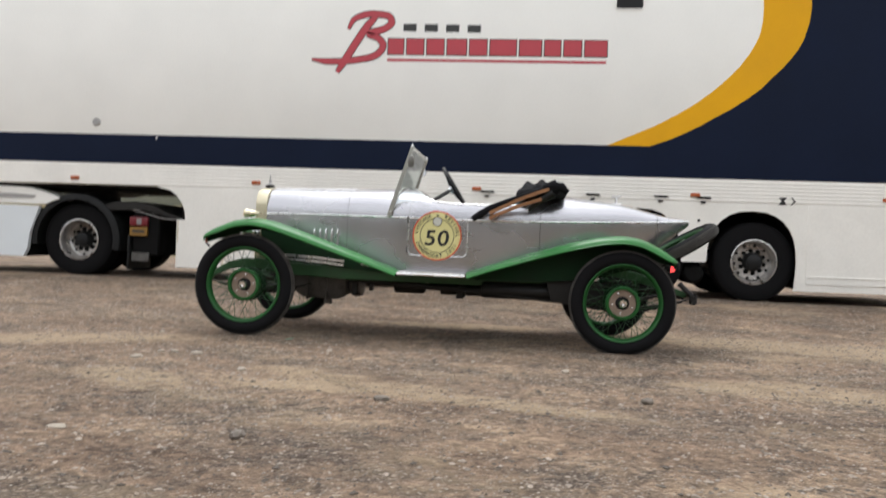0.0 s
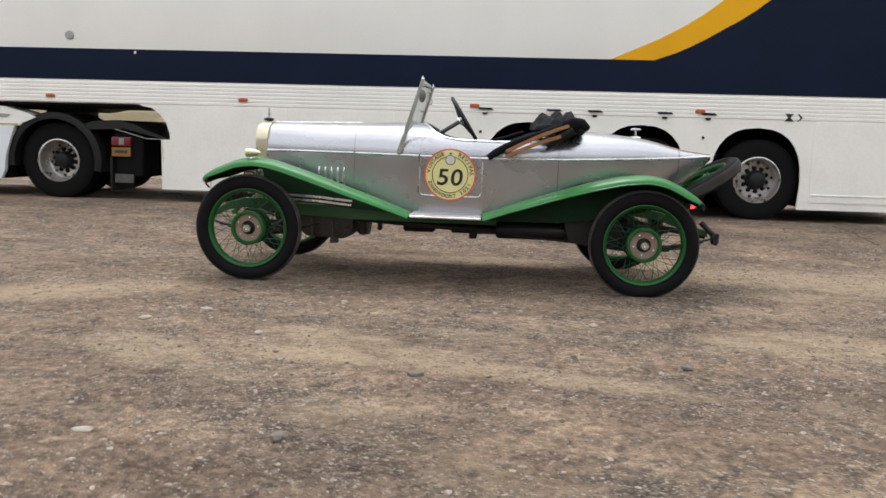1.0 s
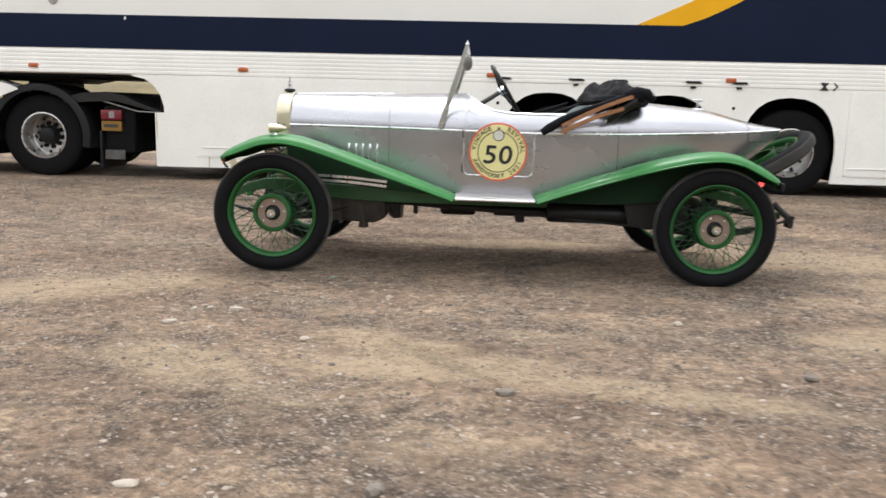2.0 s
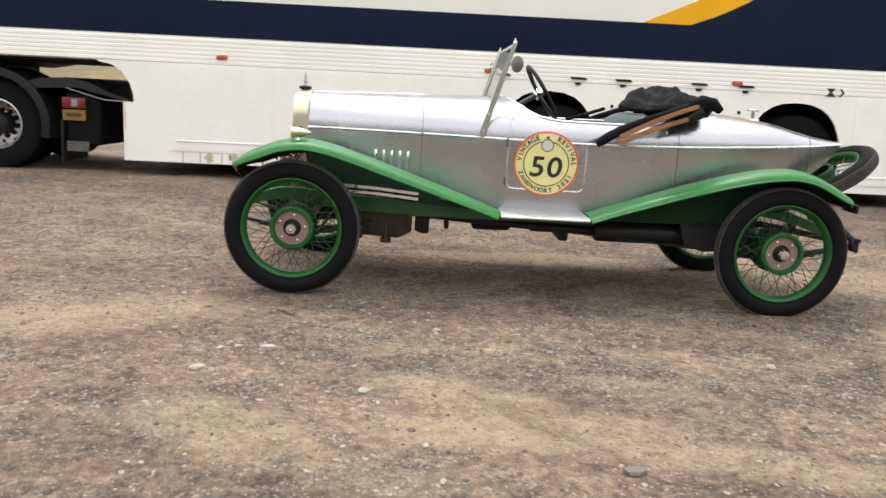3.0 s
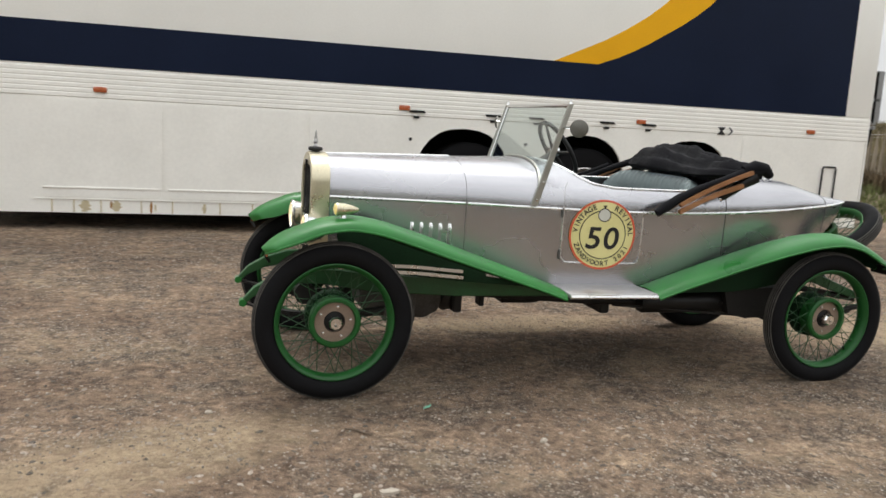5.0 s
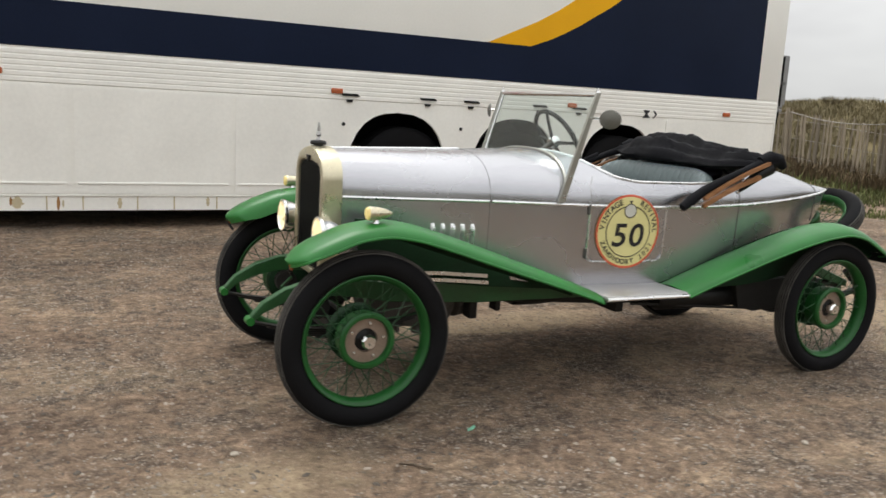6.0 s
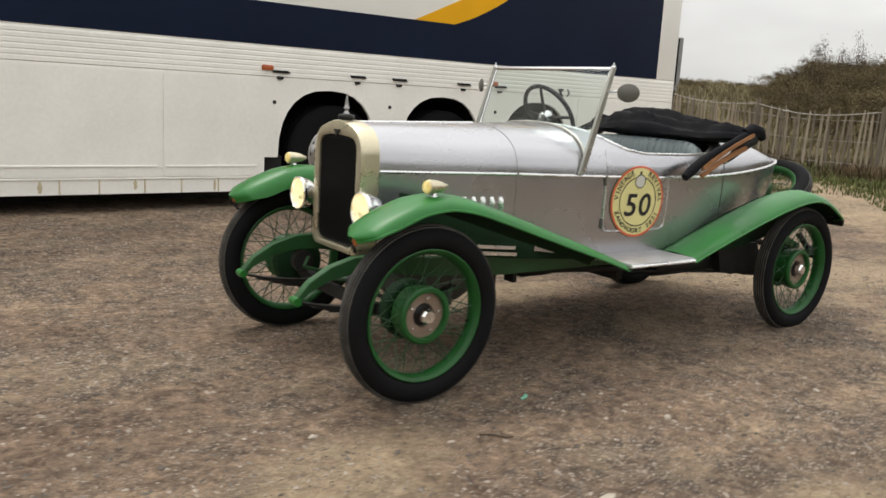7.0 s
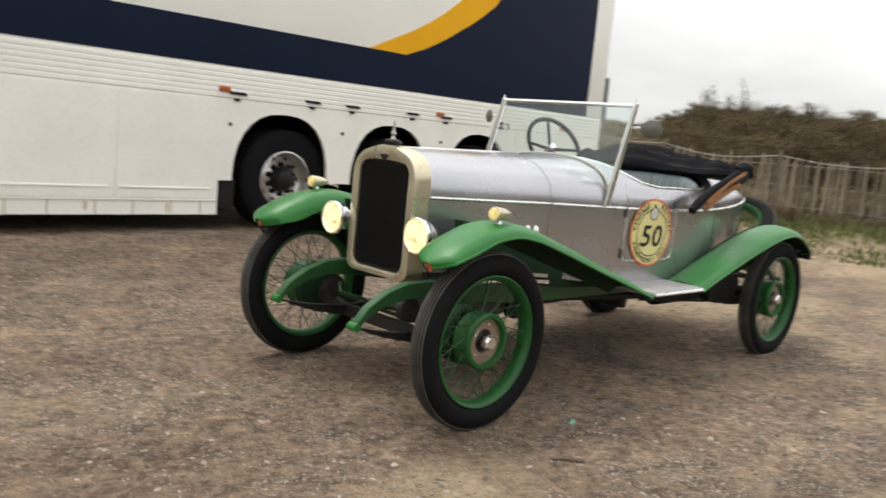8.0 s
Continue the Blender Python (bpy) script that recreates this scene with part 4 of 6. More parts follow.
    part("plate_bar", b, LOGO_DARK, tractor)
    b = B()
    box(b, (-3.49, 0.10, 0.18), (-3.46, 0.80, 0.66), 0.004)
    part("mud_flap", b, PLASTIC, tractor)
    b = B()
    box(b, (-3.44, 0.13, 0.30), (-3.18, 0.15, 0.42), 0.004)
    part("reflector_strip", b, CAST, tractor)
    # side fairing ahead of the wheel
    b = B()
    plate(b, [(-6.5, 0.30), (-5.02, 0.30), (-4.96, 0.42), (-4.94, 0.62), (-4.86, 0.86), (-4.80, 1.03), (-6.5, 1.03)], 0.05, 0.12)
    part("side_fairing", b, PALEBLUE, tractor, "pale blue-white side fairing", 20)
    b = B()
    rings(b, [[(x, y, z) for x, z in ((-6.5, 1.06), (-4.72, 1.06), (-4.50, 1.15), (-4.60, 1.20), (-4.95, 1.29), (-6.5, 1.33))] for y in (0.06, 0.45)])
    part("tank_cover", b, WHITE, tractor, "white upper cover")
    b = B()
    plate(b, [(-5.9, 1.12), (-4.9, 1.14), (-4.85, 1.18), (-5.2, 1.20), (-5.9, 1.20)], 0.05, 0.058)
    part("cover_slot", b, STEEL, tractor, smooth=15)


tractor_unit()

# ---- fence, verge and dune ----
FENCE = [(12.9, -14.0), (12.75, -4.0), (12.5, 1.0), (12.25, 4.2), (12.35, 7.4), (13.1, 11.0), (15.0, 16.0)]


def paling_fence():
    fence = thing("paling_fence", "weathered chestnut paling fence strung on wires", "fence")
    pts, run = [Vector(p) for p in FENCE], []
    for a, b in zip(pts, pts[1:]):
        n = max(1, int((b - a).length / 0.098))
        run += [a.lerp(b, k / n) for k in range(n)]
    rng = random.Random(3)
    shapes = []
    for k in range(6):
        bm = B()
        w, h, t = rng.uniform(0.032, 0.046), rng.uniform(1.02, 1.14), 0.018
        lean = rng.uniform(-0.03, 0.03)
        rings(bm, [[(lean * z + x * s, y, z) for x, y in ((-w / 2, -t / 2), (w / 2, -t / 2), (w / 2, t / 2), (-w / 2, t / 2))] for z, s in ((0, 1), (h * 0.5, 1.08), (h - 0.07, 0.9), (h, 0.25))])
        shapes.append(finish(bm, "pale", PALE, 30))
    run = [p for p in run if -8 < p.y < 14]
    near = [p for p in run if -6 < p.y < 13.5][:295]
    for p in near:
        part("pale", rng.choice(shapes), None, fence, at=pose(p.x + rng.uniform(-0.02, 0.02), p.y + rng.uniform(-0.03, 0.03), ground_z(p.x, p.y) + rng.uniform(-0.05, 0.04),
             rng.uniform(-4, 4), rng.uniform(-2, 2), 90 + rng.uniform(-14, 14)))
    bm = B()
    tube(bm, [(0, 0, -0.1), (0.01, 0, 0.7), (0, 0.01, 1.22)], [0.042, 0.040, 0.036], 8)
    post = finish(bm, "post", PALE, 40)
    for p in near[::24]:
        part("post", post, None, fence, at=pose(p.x - 0.05, p.y, ground_z(p.x, p.y), rng.uniform(-4, 4), rng.uniform(-4, 4), rng.uniform(0, 90)))
    for hgt in (0.22, 0.60, 0.96):
        bm = B()
        tube(bm, [(p.x - 0.015, p.y, ground_z(p.x, p.y) + hgt + 0.02 * math.sin(k * 0.37)) for k, p in enumerate(near[::4])], 0.005, 5)
        part("wire", bm, WIRE, fence)
    bm = B()
    tube(bm, [(p.x - 0.07, p.y, ground_z(p.x, p.y) + 1.13 - 0.10 * math.sin(math.pi * (k % 12) / 12)) for k, p in enumerate(near[::2])], 0.009, 5)
    part("top_rope", bm, WIRE, fence, "pale sagging top wire")


paling_fence()


def blades(name, label, material, count, seed, where, height, width):
    rng = np.random.default_rng(seed)
    verts, faces = [], []
    while len(faces) < count * 2:
        spot = where(rng)
        if spot is None:
            continue
        x, y, k = spot
        z = ground_z(x, y)
        h = height * k * rng.uniform(0.5, 1.3)
        a, lean = rng.uniform(0, 6.28), rng.uniform(0.1, 0.7) * h
        dx, dy, ex, ey = math.cos(a) * width, math.sin(a) * width, math.cos(a + 1.3) * lean, math.sin(a + 1.3) * lean
        b = len(verts)
        verts += [(x - dx, y - dy, z - 0.02), (x + dx, y + dy, z - 0.02), (x + ex * 0.35 + dx * 0.8, y + ey * 0.35 + dy * 0.8, z + h * 0.6), (x + ex * 0.35 - dx * 0.8, y + ey * 0.35 - dy * 0.8, z + h * 0.6), (x + ex, y + ey, z + h)]
        faces += [(b, b + 1, b + 2, b + 3), (b + 3, b + 2, b + 4)]
    me = bpy.data.meshes.new(name)
    me.from_pydata(verts, [], faces)
    me.materials.append(material)
    tagged(new(name, me), label, "grass", kind="stuff")


def fence_x(y):
    return float(np.interp(y, [p[1] for p in FENCE], [p[0] for p in FENCE]))


def verge_spot(rng):
    y = rng.uniform(-8, 15)
    lo = 9.6 + 1.0 * noise.noise(Vector((y * 0.5, 0, 4))) + 0.05 * y
    x = rng.uniform(lo, fence_x(y) + 0.8)
    if noise.noise(Vector((x * 0.9, y * 0.9, 1))) + rng.uniform(-0.3, 0.5) < -0.05:
        return None
    return x, y, 0.45 + 0.9 * smooth01(lo, lo + 2.6, x)


def bank_spot(rng):
    y = rng.uniform(-14, 30)
    x = fence_x(y) + 0.1 + 13 * rng.uniform(0, 1) ** 1.5
    if noise.noise(Vector((x * 0.5, y * 0.5, 9))) < rng.uniform(-0.6, 0.25):
        return None
    return x, y, 1.0


blades("verge_grass", "short green and straw grass along the fence", BLADE_GREEN, 38000, 1, verge_spot, 0.13, 0.010)
def bramble_spot(rng):
    y = rng.uniform(-8, 14)
    x = fence_x(y) + rng.uniform(-0.75, 0.9)
    k = 0.75 + 0.6 * noise.noise(Vector((x * 0.8, y * 0.8, 6)))
    return (x, y, k) if rng.uniform(0, 1) < k else None


blades("dry_undergrowth", "tangled dry brown undergrowth along the fence foot", BRAMBLE, 26000, 4, bramble_spot, 0.34, 0.010)
blades("dune_grass", "tall tan marram grass covering the dune bank", BLADE, 90000, 2, bank_spot, 0.28, 0.015)


def scrub_bush(seed, label, leafy=1.0):
    """Many-stemmed leafless-looking shrub: forked stems and a ragged crown of small leaves."""
    rng = random.Random(seed)
    bush = thing("scrub_bush", label, "bush")
    stems, tips = B(), []

    def grow(p, d, ln, r, level):
        q = p + d * ln
        mid = p.lerp(q, 0.5) + Vector((rng.uniform(-1, 1), rng.uniform(-1, 1), 0)) * ln * 0.08
        tube(stems, [p, mid, q], [r, r * 0.8, r * 0.55], 4, cap=False)
        tips.append((q, level))
        if level < 3:
            for _ in range(rng.choice((2, 3))):
                e = (d + Vector((rng.uniform(-1, 1), rng.uniform(-1, 1), rng.uniform(-0.25, 0.7))) * 0.75).normalized()
                grow(q, e, ln * rng.uniform(0.55, 0.8), r * 0.55, level + 1)

    for k in range(9):
        a = 2 * math.pi * k / 9 + rng.uniform(-0.3, 0.3)
        grow(Vector((0.25 * math.cos(a), 0.25 * math.sin(a), -0.1)), Vector((math.cos(a) * rng.uniform(0.3, 1.1), math.sin(a) * rng.uniform(0.3, 1.1), 1)).normalized(), rng.uniform(0.45, 0.7), 0.022, 0)
    part("branching_stem", stems, TWIG, bush, "bare brown forked stem")
    verts, faces = [], []
    for p, level in tips:
        if level < 1:
            continue
        for _ in range(int((48 if level > 1 else 16) * leafy)):
            c = p + Vector((rng.gauss(0, 0.085), rng.gauss(0, 0.085), rng.gauss(0, 0.065)))
            u = Vector((rng.uniform(-1, 1), rng.uniform(-1, 1), rng.uniform(-1, 1))).normalized()
            v = u.cross(Vector((rng.uniform(-1, 1), rng.uniform(-1, 1), 0.3))).normalized()
            s = rng.uniform(0.013, 0.030)
            b = len(verts)
            verts += [c - u * s, c + v * s * 0.7, c + u * s]
            faces.append((b, b + 1, b + 2))
    me = bpy.data.meshes.new("crown")
    me.from_pydata([tuple(v) for v in verts], [], faces)
    me.materials.append(LEAF)
    part("crown", me, None, bush, "sparse olive-brown leaves")
    return bush


def scrub():
    """Thicket over the dune: dense towards the south, thinning to bare grass and low tufts northward."""
    rng = random.Random(12)
    kinds = [scrub_bush(k, "wind-bent olive-brown scrub bush on the dune") for k in range(4)]
    spots = []
    for _ in range(6000):
        y = rng.uniform(-13, 24)
        x = fence_x(y) + rng.uniform(4.0, 14.5)
        bearing = math.degrees(math.atan2(y + 3.2, x + 2.2))
        dense = smooth01(34.0, 27.5, bearing)
        if rng.random() > 0.05 + 0.95 * dense or any((x - a) ** 2 + (y - b) ** 2 < (1.1 if dense > 0.3 else 2.2) ** 2 for a, b, _ in spots):
            continue
        spots.append((x, y, dense))
        if len(spots) > 160:
            break
    for k, (x, y, dense) in enumerate(spots):
        s = rng.uniform(0.70, 1.02) * (0.34 + 0.66 * dense)
        m = pose(x, y, ground_z(x, y) - 0.05, 0, 0, rng.uniform(0, 360)) @ Matrix.Diagonal((s * 1.25, s * 1.25, s, 1))
        if k < 4:
            kinds[k].matrix_basis = m
        else:
            ob = copy_thing(kinds[k % 4], m)
            ob.matrix_basis = m
        if k == 0:
            for q in kinds:
                q["group"] = "scrub bushes on the dune"
    tall = scrub_bush(5, "tallest thin-branched bush standing on the dune crest", 0.3)
    tall.matrix_basis = pose(20.6, 8.9, ground_z(20.6, 8.9) - 0.05, 0, 0, 80) @ Matrix.Diagonal((0.72, 0.72, 1.4, 1))


scrub()


# ---- vintage sports car ----
car = thing("vintage_car", "polished bare aluminium vintage two-seater with green wings and boat tail", "car")

W = spline((0, 0.225), (0.36, 0.303), (0.72, 0.371), (1.07, 0.458), (1.30, 0.502), (1.60, 0.524), (1.90, 0.52), (2.20, 0.492), (2.50, 0.435), (2.80, 0.352), (3.10, 0.240), (3.30, 0.150), (3.44, 0.058))
ZM = spline((0, 0.943), (0.72, 0.946), (1.20, 0.945), (1.70, 0.942), (2.27, 0.953), (2.90, 0.978), (3.14, 0.989), (3.44, 1.010))
ZT = spline((0, 1.152), (0.70, 1.172), (1.10, 1.188), (1.25, 1.19), (2.30, 1.178), (2.47, 1.166), (2.86, 1.130), (3.24, 1.045), (3.44, 1.018))
ZB = spline((0, 0.60), (0.72, 0.57), (1.20, 0.535), (2.0, 0.54), (2.40, 0.56), (2.70, 0.60), (2.95, 0.68), (3.20, 0.82), (3.44, 0.995))
WBF = spline((0, 1.0), (0.72, 1.0), (1.40, 0.985), (2.0, 0.97), (2.8, 0.92), (3.44, 0.90))
CUT = spline((0, 90), (1.20, 90), (1.235, 74), (1.28, 56), (1.34, 40), (1.42, 30), (1.56, 26), (1.86, 26), (2.06, 28), (2.18, 40), (2.29, 64), (2.36, 90), (3.5, 90))


def low_y(x, v):
    w = W(x)
    return w * (WBF(x) + (1 - WBF(x)) * math.sin(min(v, 1) * math.pi / 2))


def up_point(x, a):
    c, s = max(math.cos(a), 0.0), max(math.sin(a), 0.0)
    return W(x) * c ** 0.80, ZM(x) + (ZT(x) - ZM(x)) * s ** 0.85


def skin(x, z):
    """Half width of the body at a height."""
    if z <= ZM(x):
        return low_y(x, (z - ZB(x)) / (ZM(x) - ZB(x)))
    s = min(1.0, (z - ZM(x)) / (ZT(x) - ZM(x))) ** (1 / 0.85)
    return W(x) * max(0.0, 1 - s * s) ** 0.40


def section(x, amax=90.0, floor=False, nl=6, nu=14):
    out = [(0.0, ZB(x))] if floor else []
    out += [(low_y(x, k / nl), ZB(x) + (ZM(x) - ZB(x)) * k / nl) for k in range(nl)]
    out += [up_point(x, radians(amax) * k / nu) for k in range(nu + 1)]
    return out


def body_half(xs, side, floor):
    return [[(x, side * y, z) for y, z in section(x, CUT(x), floor)] for x in xs]


def sheet(ob, t=0.004):
    m = ob.modifiers.new("thickness", "SOLIDIFY")
    m.thickness, m.offset = t, -1
    es = ob.modifiers.new("crisp_edges", "EDGE_SPLIT")
    es.split_angle = radians(45)
    return ob


def body_shell():
    bm = B()
    for s in (-1, 1):
        rings(bm, body_half(steps(0.018, 0.7198, 15), s, False), closed=False, cap=False)
    bmesh.ops.remove_doubles(bm, verts=bm.verts, dist=0.0005)
    bonnet = part("bonnet", bm, ALU, car, "bare aluminium bonnet")
    sheet(bonnet)
    for s in (-1, 1):
        for k in range(5):
            x = 0.447 + k * 0.0493
            lv = B()
            y = skin(x, 0.80)
            n = 9
            prof = []
            for j in range(n):
                z = 0.665 + 0.168 * j / (n - 1)
                fl = 0.006 + 0.010 * (j / (n - 1)) ** 1.5 if j < n - 1 else 0.004
                prof.append([(x - 0.013, s * (skin(x, z) - 0.002), z), (x - 0.004, s * (skin(x, z) + fl), z), (x + 0.003, s * (skin(x, z) + fl * 1.35), z), (x + 0.005, s * (skin(x, z) - 0.002), z)])
            rings(lv, prof, closed=False, cap=False)
            part("louvre", lv, ALU_BRIGHT, bonnet, "pressed cooling louvre")
        bead = B()
        tube(bead, [(x, s * (skin(x, ZM(x)) + 0.003), ZM(x)) for x in steps(0.018, 0.716, 10)], 0.0075, 8)
        part("waist_moulding", bead, ALU_BRIGHT, bonnet, "bright waist moulding")
    hinge = B()
    tube(hinge, [(x, 0, ZT(x) + 0.003) for x in steps(0.02, 0.716, 6)], 0.006, 8)
    part("centre_hinge", hinge, ALU_BRIGHT, bonnet)

    bm = B()
    xs = [0.7225] + steps(0.76, 1.20, 12) + steps(1.215, 1.45, 16) + steps(1.5, 1.95, 12) + steps(1.98, 2.38, 21) + steps(2.42, 3.37, 25) + [3.395, 3.41]
    for s in (-1, 1):
        rings(bm, body_half(xs, s, True), closed=False, cap=False)
    bmesh.ops.remove_doubles(bm, verts=bm.verts, dist=0.0005)
    body = part("body", bm, ALU, car, "bare brushed aluminium body with pointed tail")
    sheet(body, 0.005)
    cap = B()
    for s in (-1, 1):
        ring = [(3.408, s * y, z) for y, z in section(3.41, 90)]
        tip = [(3.424, s * y * 0.5, z * 0.7 + 0.3 * 1.002) for y, z in section(3.41, 90)]
        rings(cap, [ring, tip], closed=False, cap=False)
    bmesh.ops.remove_doubles(cap, verts=cap.verts, dist=0.0005)
    part("tail_tip", cap, ALU, body)
    for s in (-1, 1):
        bead = B()
        tube(bead, [(x, s * (skin(x, ZM(x)) + 0.003), ZM(x)) for x in steps(0.728, 3.409, 50)], 0.0075, 8)
        part("waist_moulding", bead, ALU_BRIGHT, body, "bright waist moulding")
        # rolled edge round the cockpit
        rim = B()
        pts = []
        for x in steps(1.205, 2.36, 46):
            y, z = up_point(x, radians(CUT(x)))
            pts.append((x, s * y, z))
        tube(rim, pts, 0.008, 8)
        part("cockpit_rim", rim, ALU_BRIGHT, body, "rolled bright cockpit edge")
        # panel joints
        for x in (2.235, 3.15):
            j = B()
            tube(j, [(x, s * (y + 0.001), z) for y, z in section(x, 90)[1:-1]], 0.0022, 5)
            part("panel_joint", j, CAST, body)
        # door: a panel standing proud, with a bead round its lower corners and two hinges
        d = B()
        rows = []
        for x in steps(1.232, 1.682, 14):
            row = []
            for z in steps(0.662, 1.0, 12):
                edge = max(0, abs(x - 1.457) - 0.185)
                zz = max(z, 0.662 + (0.04 - math.sqrt(max(0, 0.04 ** 2 - edge ** 2)) if edge < 0.04 else 0.04))
                row.append((x, s * (skin(x, zz) + 0.004), zz))
            rows.append(row)
        rings(d, rows, closed=False, cap=False)
        door = part("door", d, ALU, body, "small aluminium door")
        sheet(door, 0.003)
        bd = B()
        path = [(1.228, 0.955)] + [(1.228, z) for z in steps(0.93, 0.71, 6)] + [(1.268 - 0.04 * math.cos(a), 0.70 - 0.04 * math.sin(a)) for a in steps(0.2, math.pi / 2, 6)] + [(x, 0.66) for x in steps(1.30, 1.62, 7)] \
            + [(1.646 + 0.04 * math.sin(a), 0.70 - 0.04 * math.cos(a)) for a in steps(0.1, math.pi / 2, 6)] + [(1.686, z) for z in steps(0.73, 0.94, 6)]
        tube(bd, [(x, s * (skin(x, z) + 0.005), z) for x, z in path], 0.0048, 6)
        part("door_bead", bd, ALU_BRIGHT, door, "bright door bead")
        for line in ([(1.228, 0.955), (1.231, 1.01), (1.243, 1.06), (1.262, 1.085)], [(1.686, 0.945), (1.686, 1.03)]):
            gp = B()
            tube(gp, [(x, s * (skin(x, z) + 0.0005), z) for x, z in line], 0.0022, 5)
            part("door_gap", gp, STEEL, door)
        for z in (0.70, 0.925):
            h = B()
            tube(h, [(1.222, s * (skin(1.222, z - 0.02) + 0.006), z - 0.025), (1.222, s * (skin(1.222, z + 0.02) + 0.006), z + 0.025)], 0.007, 8)
            part("hinge", h, CAST, door)
    joint = B()
    tube(joint, [(0.7212, -y, z) for y, z in section(0.722, 90)] + [(0.7212, y, z) for y, z in section(0.722, 90)[::-1]], 0.0013, 5)
    part("bonnet_gap", joint, CAST, body)
    return bonnet, body


bonnet, body = body_shell()


def radiator():
    xf, xb = -0.082, 0.016

    def outline(hw, zlo, zhi, r, n=8, arch=0.05):
        pts = []
        for k in range(n + 1):      # far upper corner, over the arched top, to the near one
            a = radians(180 - 90 * k / n)
            pts.append((-(hw - r) + r * math.cos(a) * 1.0, zhi - arch - r + r * math.sin(a) + arch * 0.55 * (k / n)))
        for k in range(1, 8):
            t = k / 8
            pts.append((-(hw - r) + 2 * (hw - r) * t, zhi - arch * 0.45 + arch * 0.45 * math.sin(math.pi * t) ** 0.8))
        for k in range(n + 1):
            a = radians(90 - 90 * k / n)
            pts.append(((hw - r) + r * math.cos(a), zhi - arch - r + r * math.sin(a) + arch * 0.55 * (1 - k / n)))
        for k in range(5):
            a = radians(-90 * k / 4)
            pts.append((hw - 0.05 + 0.05 * math.cos(a), zlo + 0.05 + 0.05 * math.sin(a)))
        for k in range(5):
            a = radians(-90 - 90 * k / 4)
            pts.append((-hw + 0.05 + 0.05 * math.cos(a), zlo + 0.05 + 0.05 * math.sin(a)))
        return pts

    outer, lip, mid, core = outline(0.228, 0.545, 1.163, 0.10), outline(0.222, 0.550, 1.157, 0.096), outline(0.200, 0.564, 1.130, 0.075), outline(0.178, 0.578, 1.095, 0.045, arch=0.02)
    bm = B()
    rs = [[(xb, y, z) for y, z in outer], [(xf + 0.02, y, z) for y, z in outer], [(xf + 0.004, y, z) for y, z in lip], [(xf, y, z) for y, z in mid], [(xf + 0.006, y, z) for y, z in core], [(xf + 0.03, y, z) for y, z in core], [(xb, y, z) for y, z in core]]
    rings(bm, rs, True, False, True)
    rad = part("radiator", bm, NICKEL, car, "tarnished nickel-silver radiator shell")
    c = B()
    box(c, (xf + 0.022, -0.177, 0.58), (xf + 0.06, 0.177, 1.092))
    part("core", c, MESHM, rad, "black radiator core")
    g = B()
    tube(g, [(xf + 0.016, y, z) for y, z in ((-0.172, 0.592), (0.172, 0.592), (0.172, 1.078), (-0.172, 1.078))], 0.003, 6, loop=True)
    part("stone_guard", g, BLACK, rad, "fine black stone guard", 20)
    up, across = B(), B()
    box(up, (-0.002, -0.0011, 0.592), (0.002, 0.0011, 1.078))
    box(across, (-0.002, -0.166, -0.0011), (0.002, 0.166, 0.0011))
    up, across = finish(up, "guard_wire", BLACK, 0), finish(across, "guard_wire", BLACK, 0)
    for k in range(34):
        part("guard_wire", up, None, rad, at=pose(xf + 0.016, -0.172 + 0.344 * k / 33, 0))
    for k in range(48):
        part("guard_wire", across, None, rad, at=pose(xf + 0.0205, 0, 0.597 + 0.478 * k / 47))
    t = B()
    plate(t, [(-0.028, 1.118), (0.028, 1.118), (0.0, 1.085)], xf - 0.005, xf + 0.004, 0)
    part("badge", t, SOOT, rad, "small dark triangular badge", 15)
    fc = B()
    lathe(fc, [(0.0, 1.150), (0.022, 1.150), (0.022, 1.166), (0.036, 1.168), (0.040, 1.178), (0.036, 1.186), (0.018, 1.190), (0.0, 1.190)], pose(-0.036, 0, 0), 24)
    fcap = part("filler_cap", fc, BLACK, rad, "black filler cap")
    ms = B()
    lathe(ms, [(0.0, 1.188), (0.014, 1.190), (0.010, 1.200), (0.006, 1.206), (0.013, 1.214), (0.011, 1.226), (0.007, 1.232), (0.0085, 1.240), (0.005, 1.252), (0.006, 1.258), (0.002, 1.275), (0.0, 1.278)], pose(-0.036, 0, 0), 12)
    part("mascot", ms, STEEL, fcap, "slim grey metal mascot")


radiator()


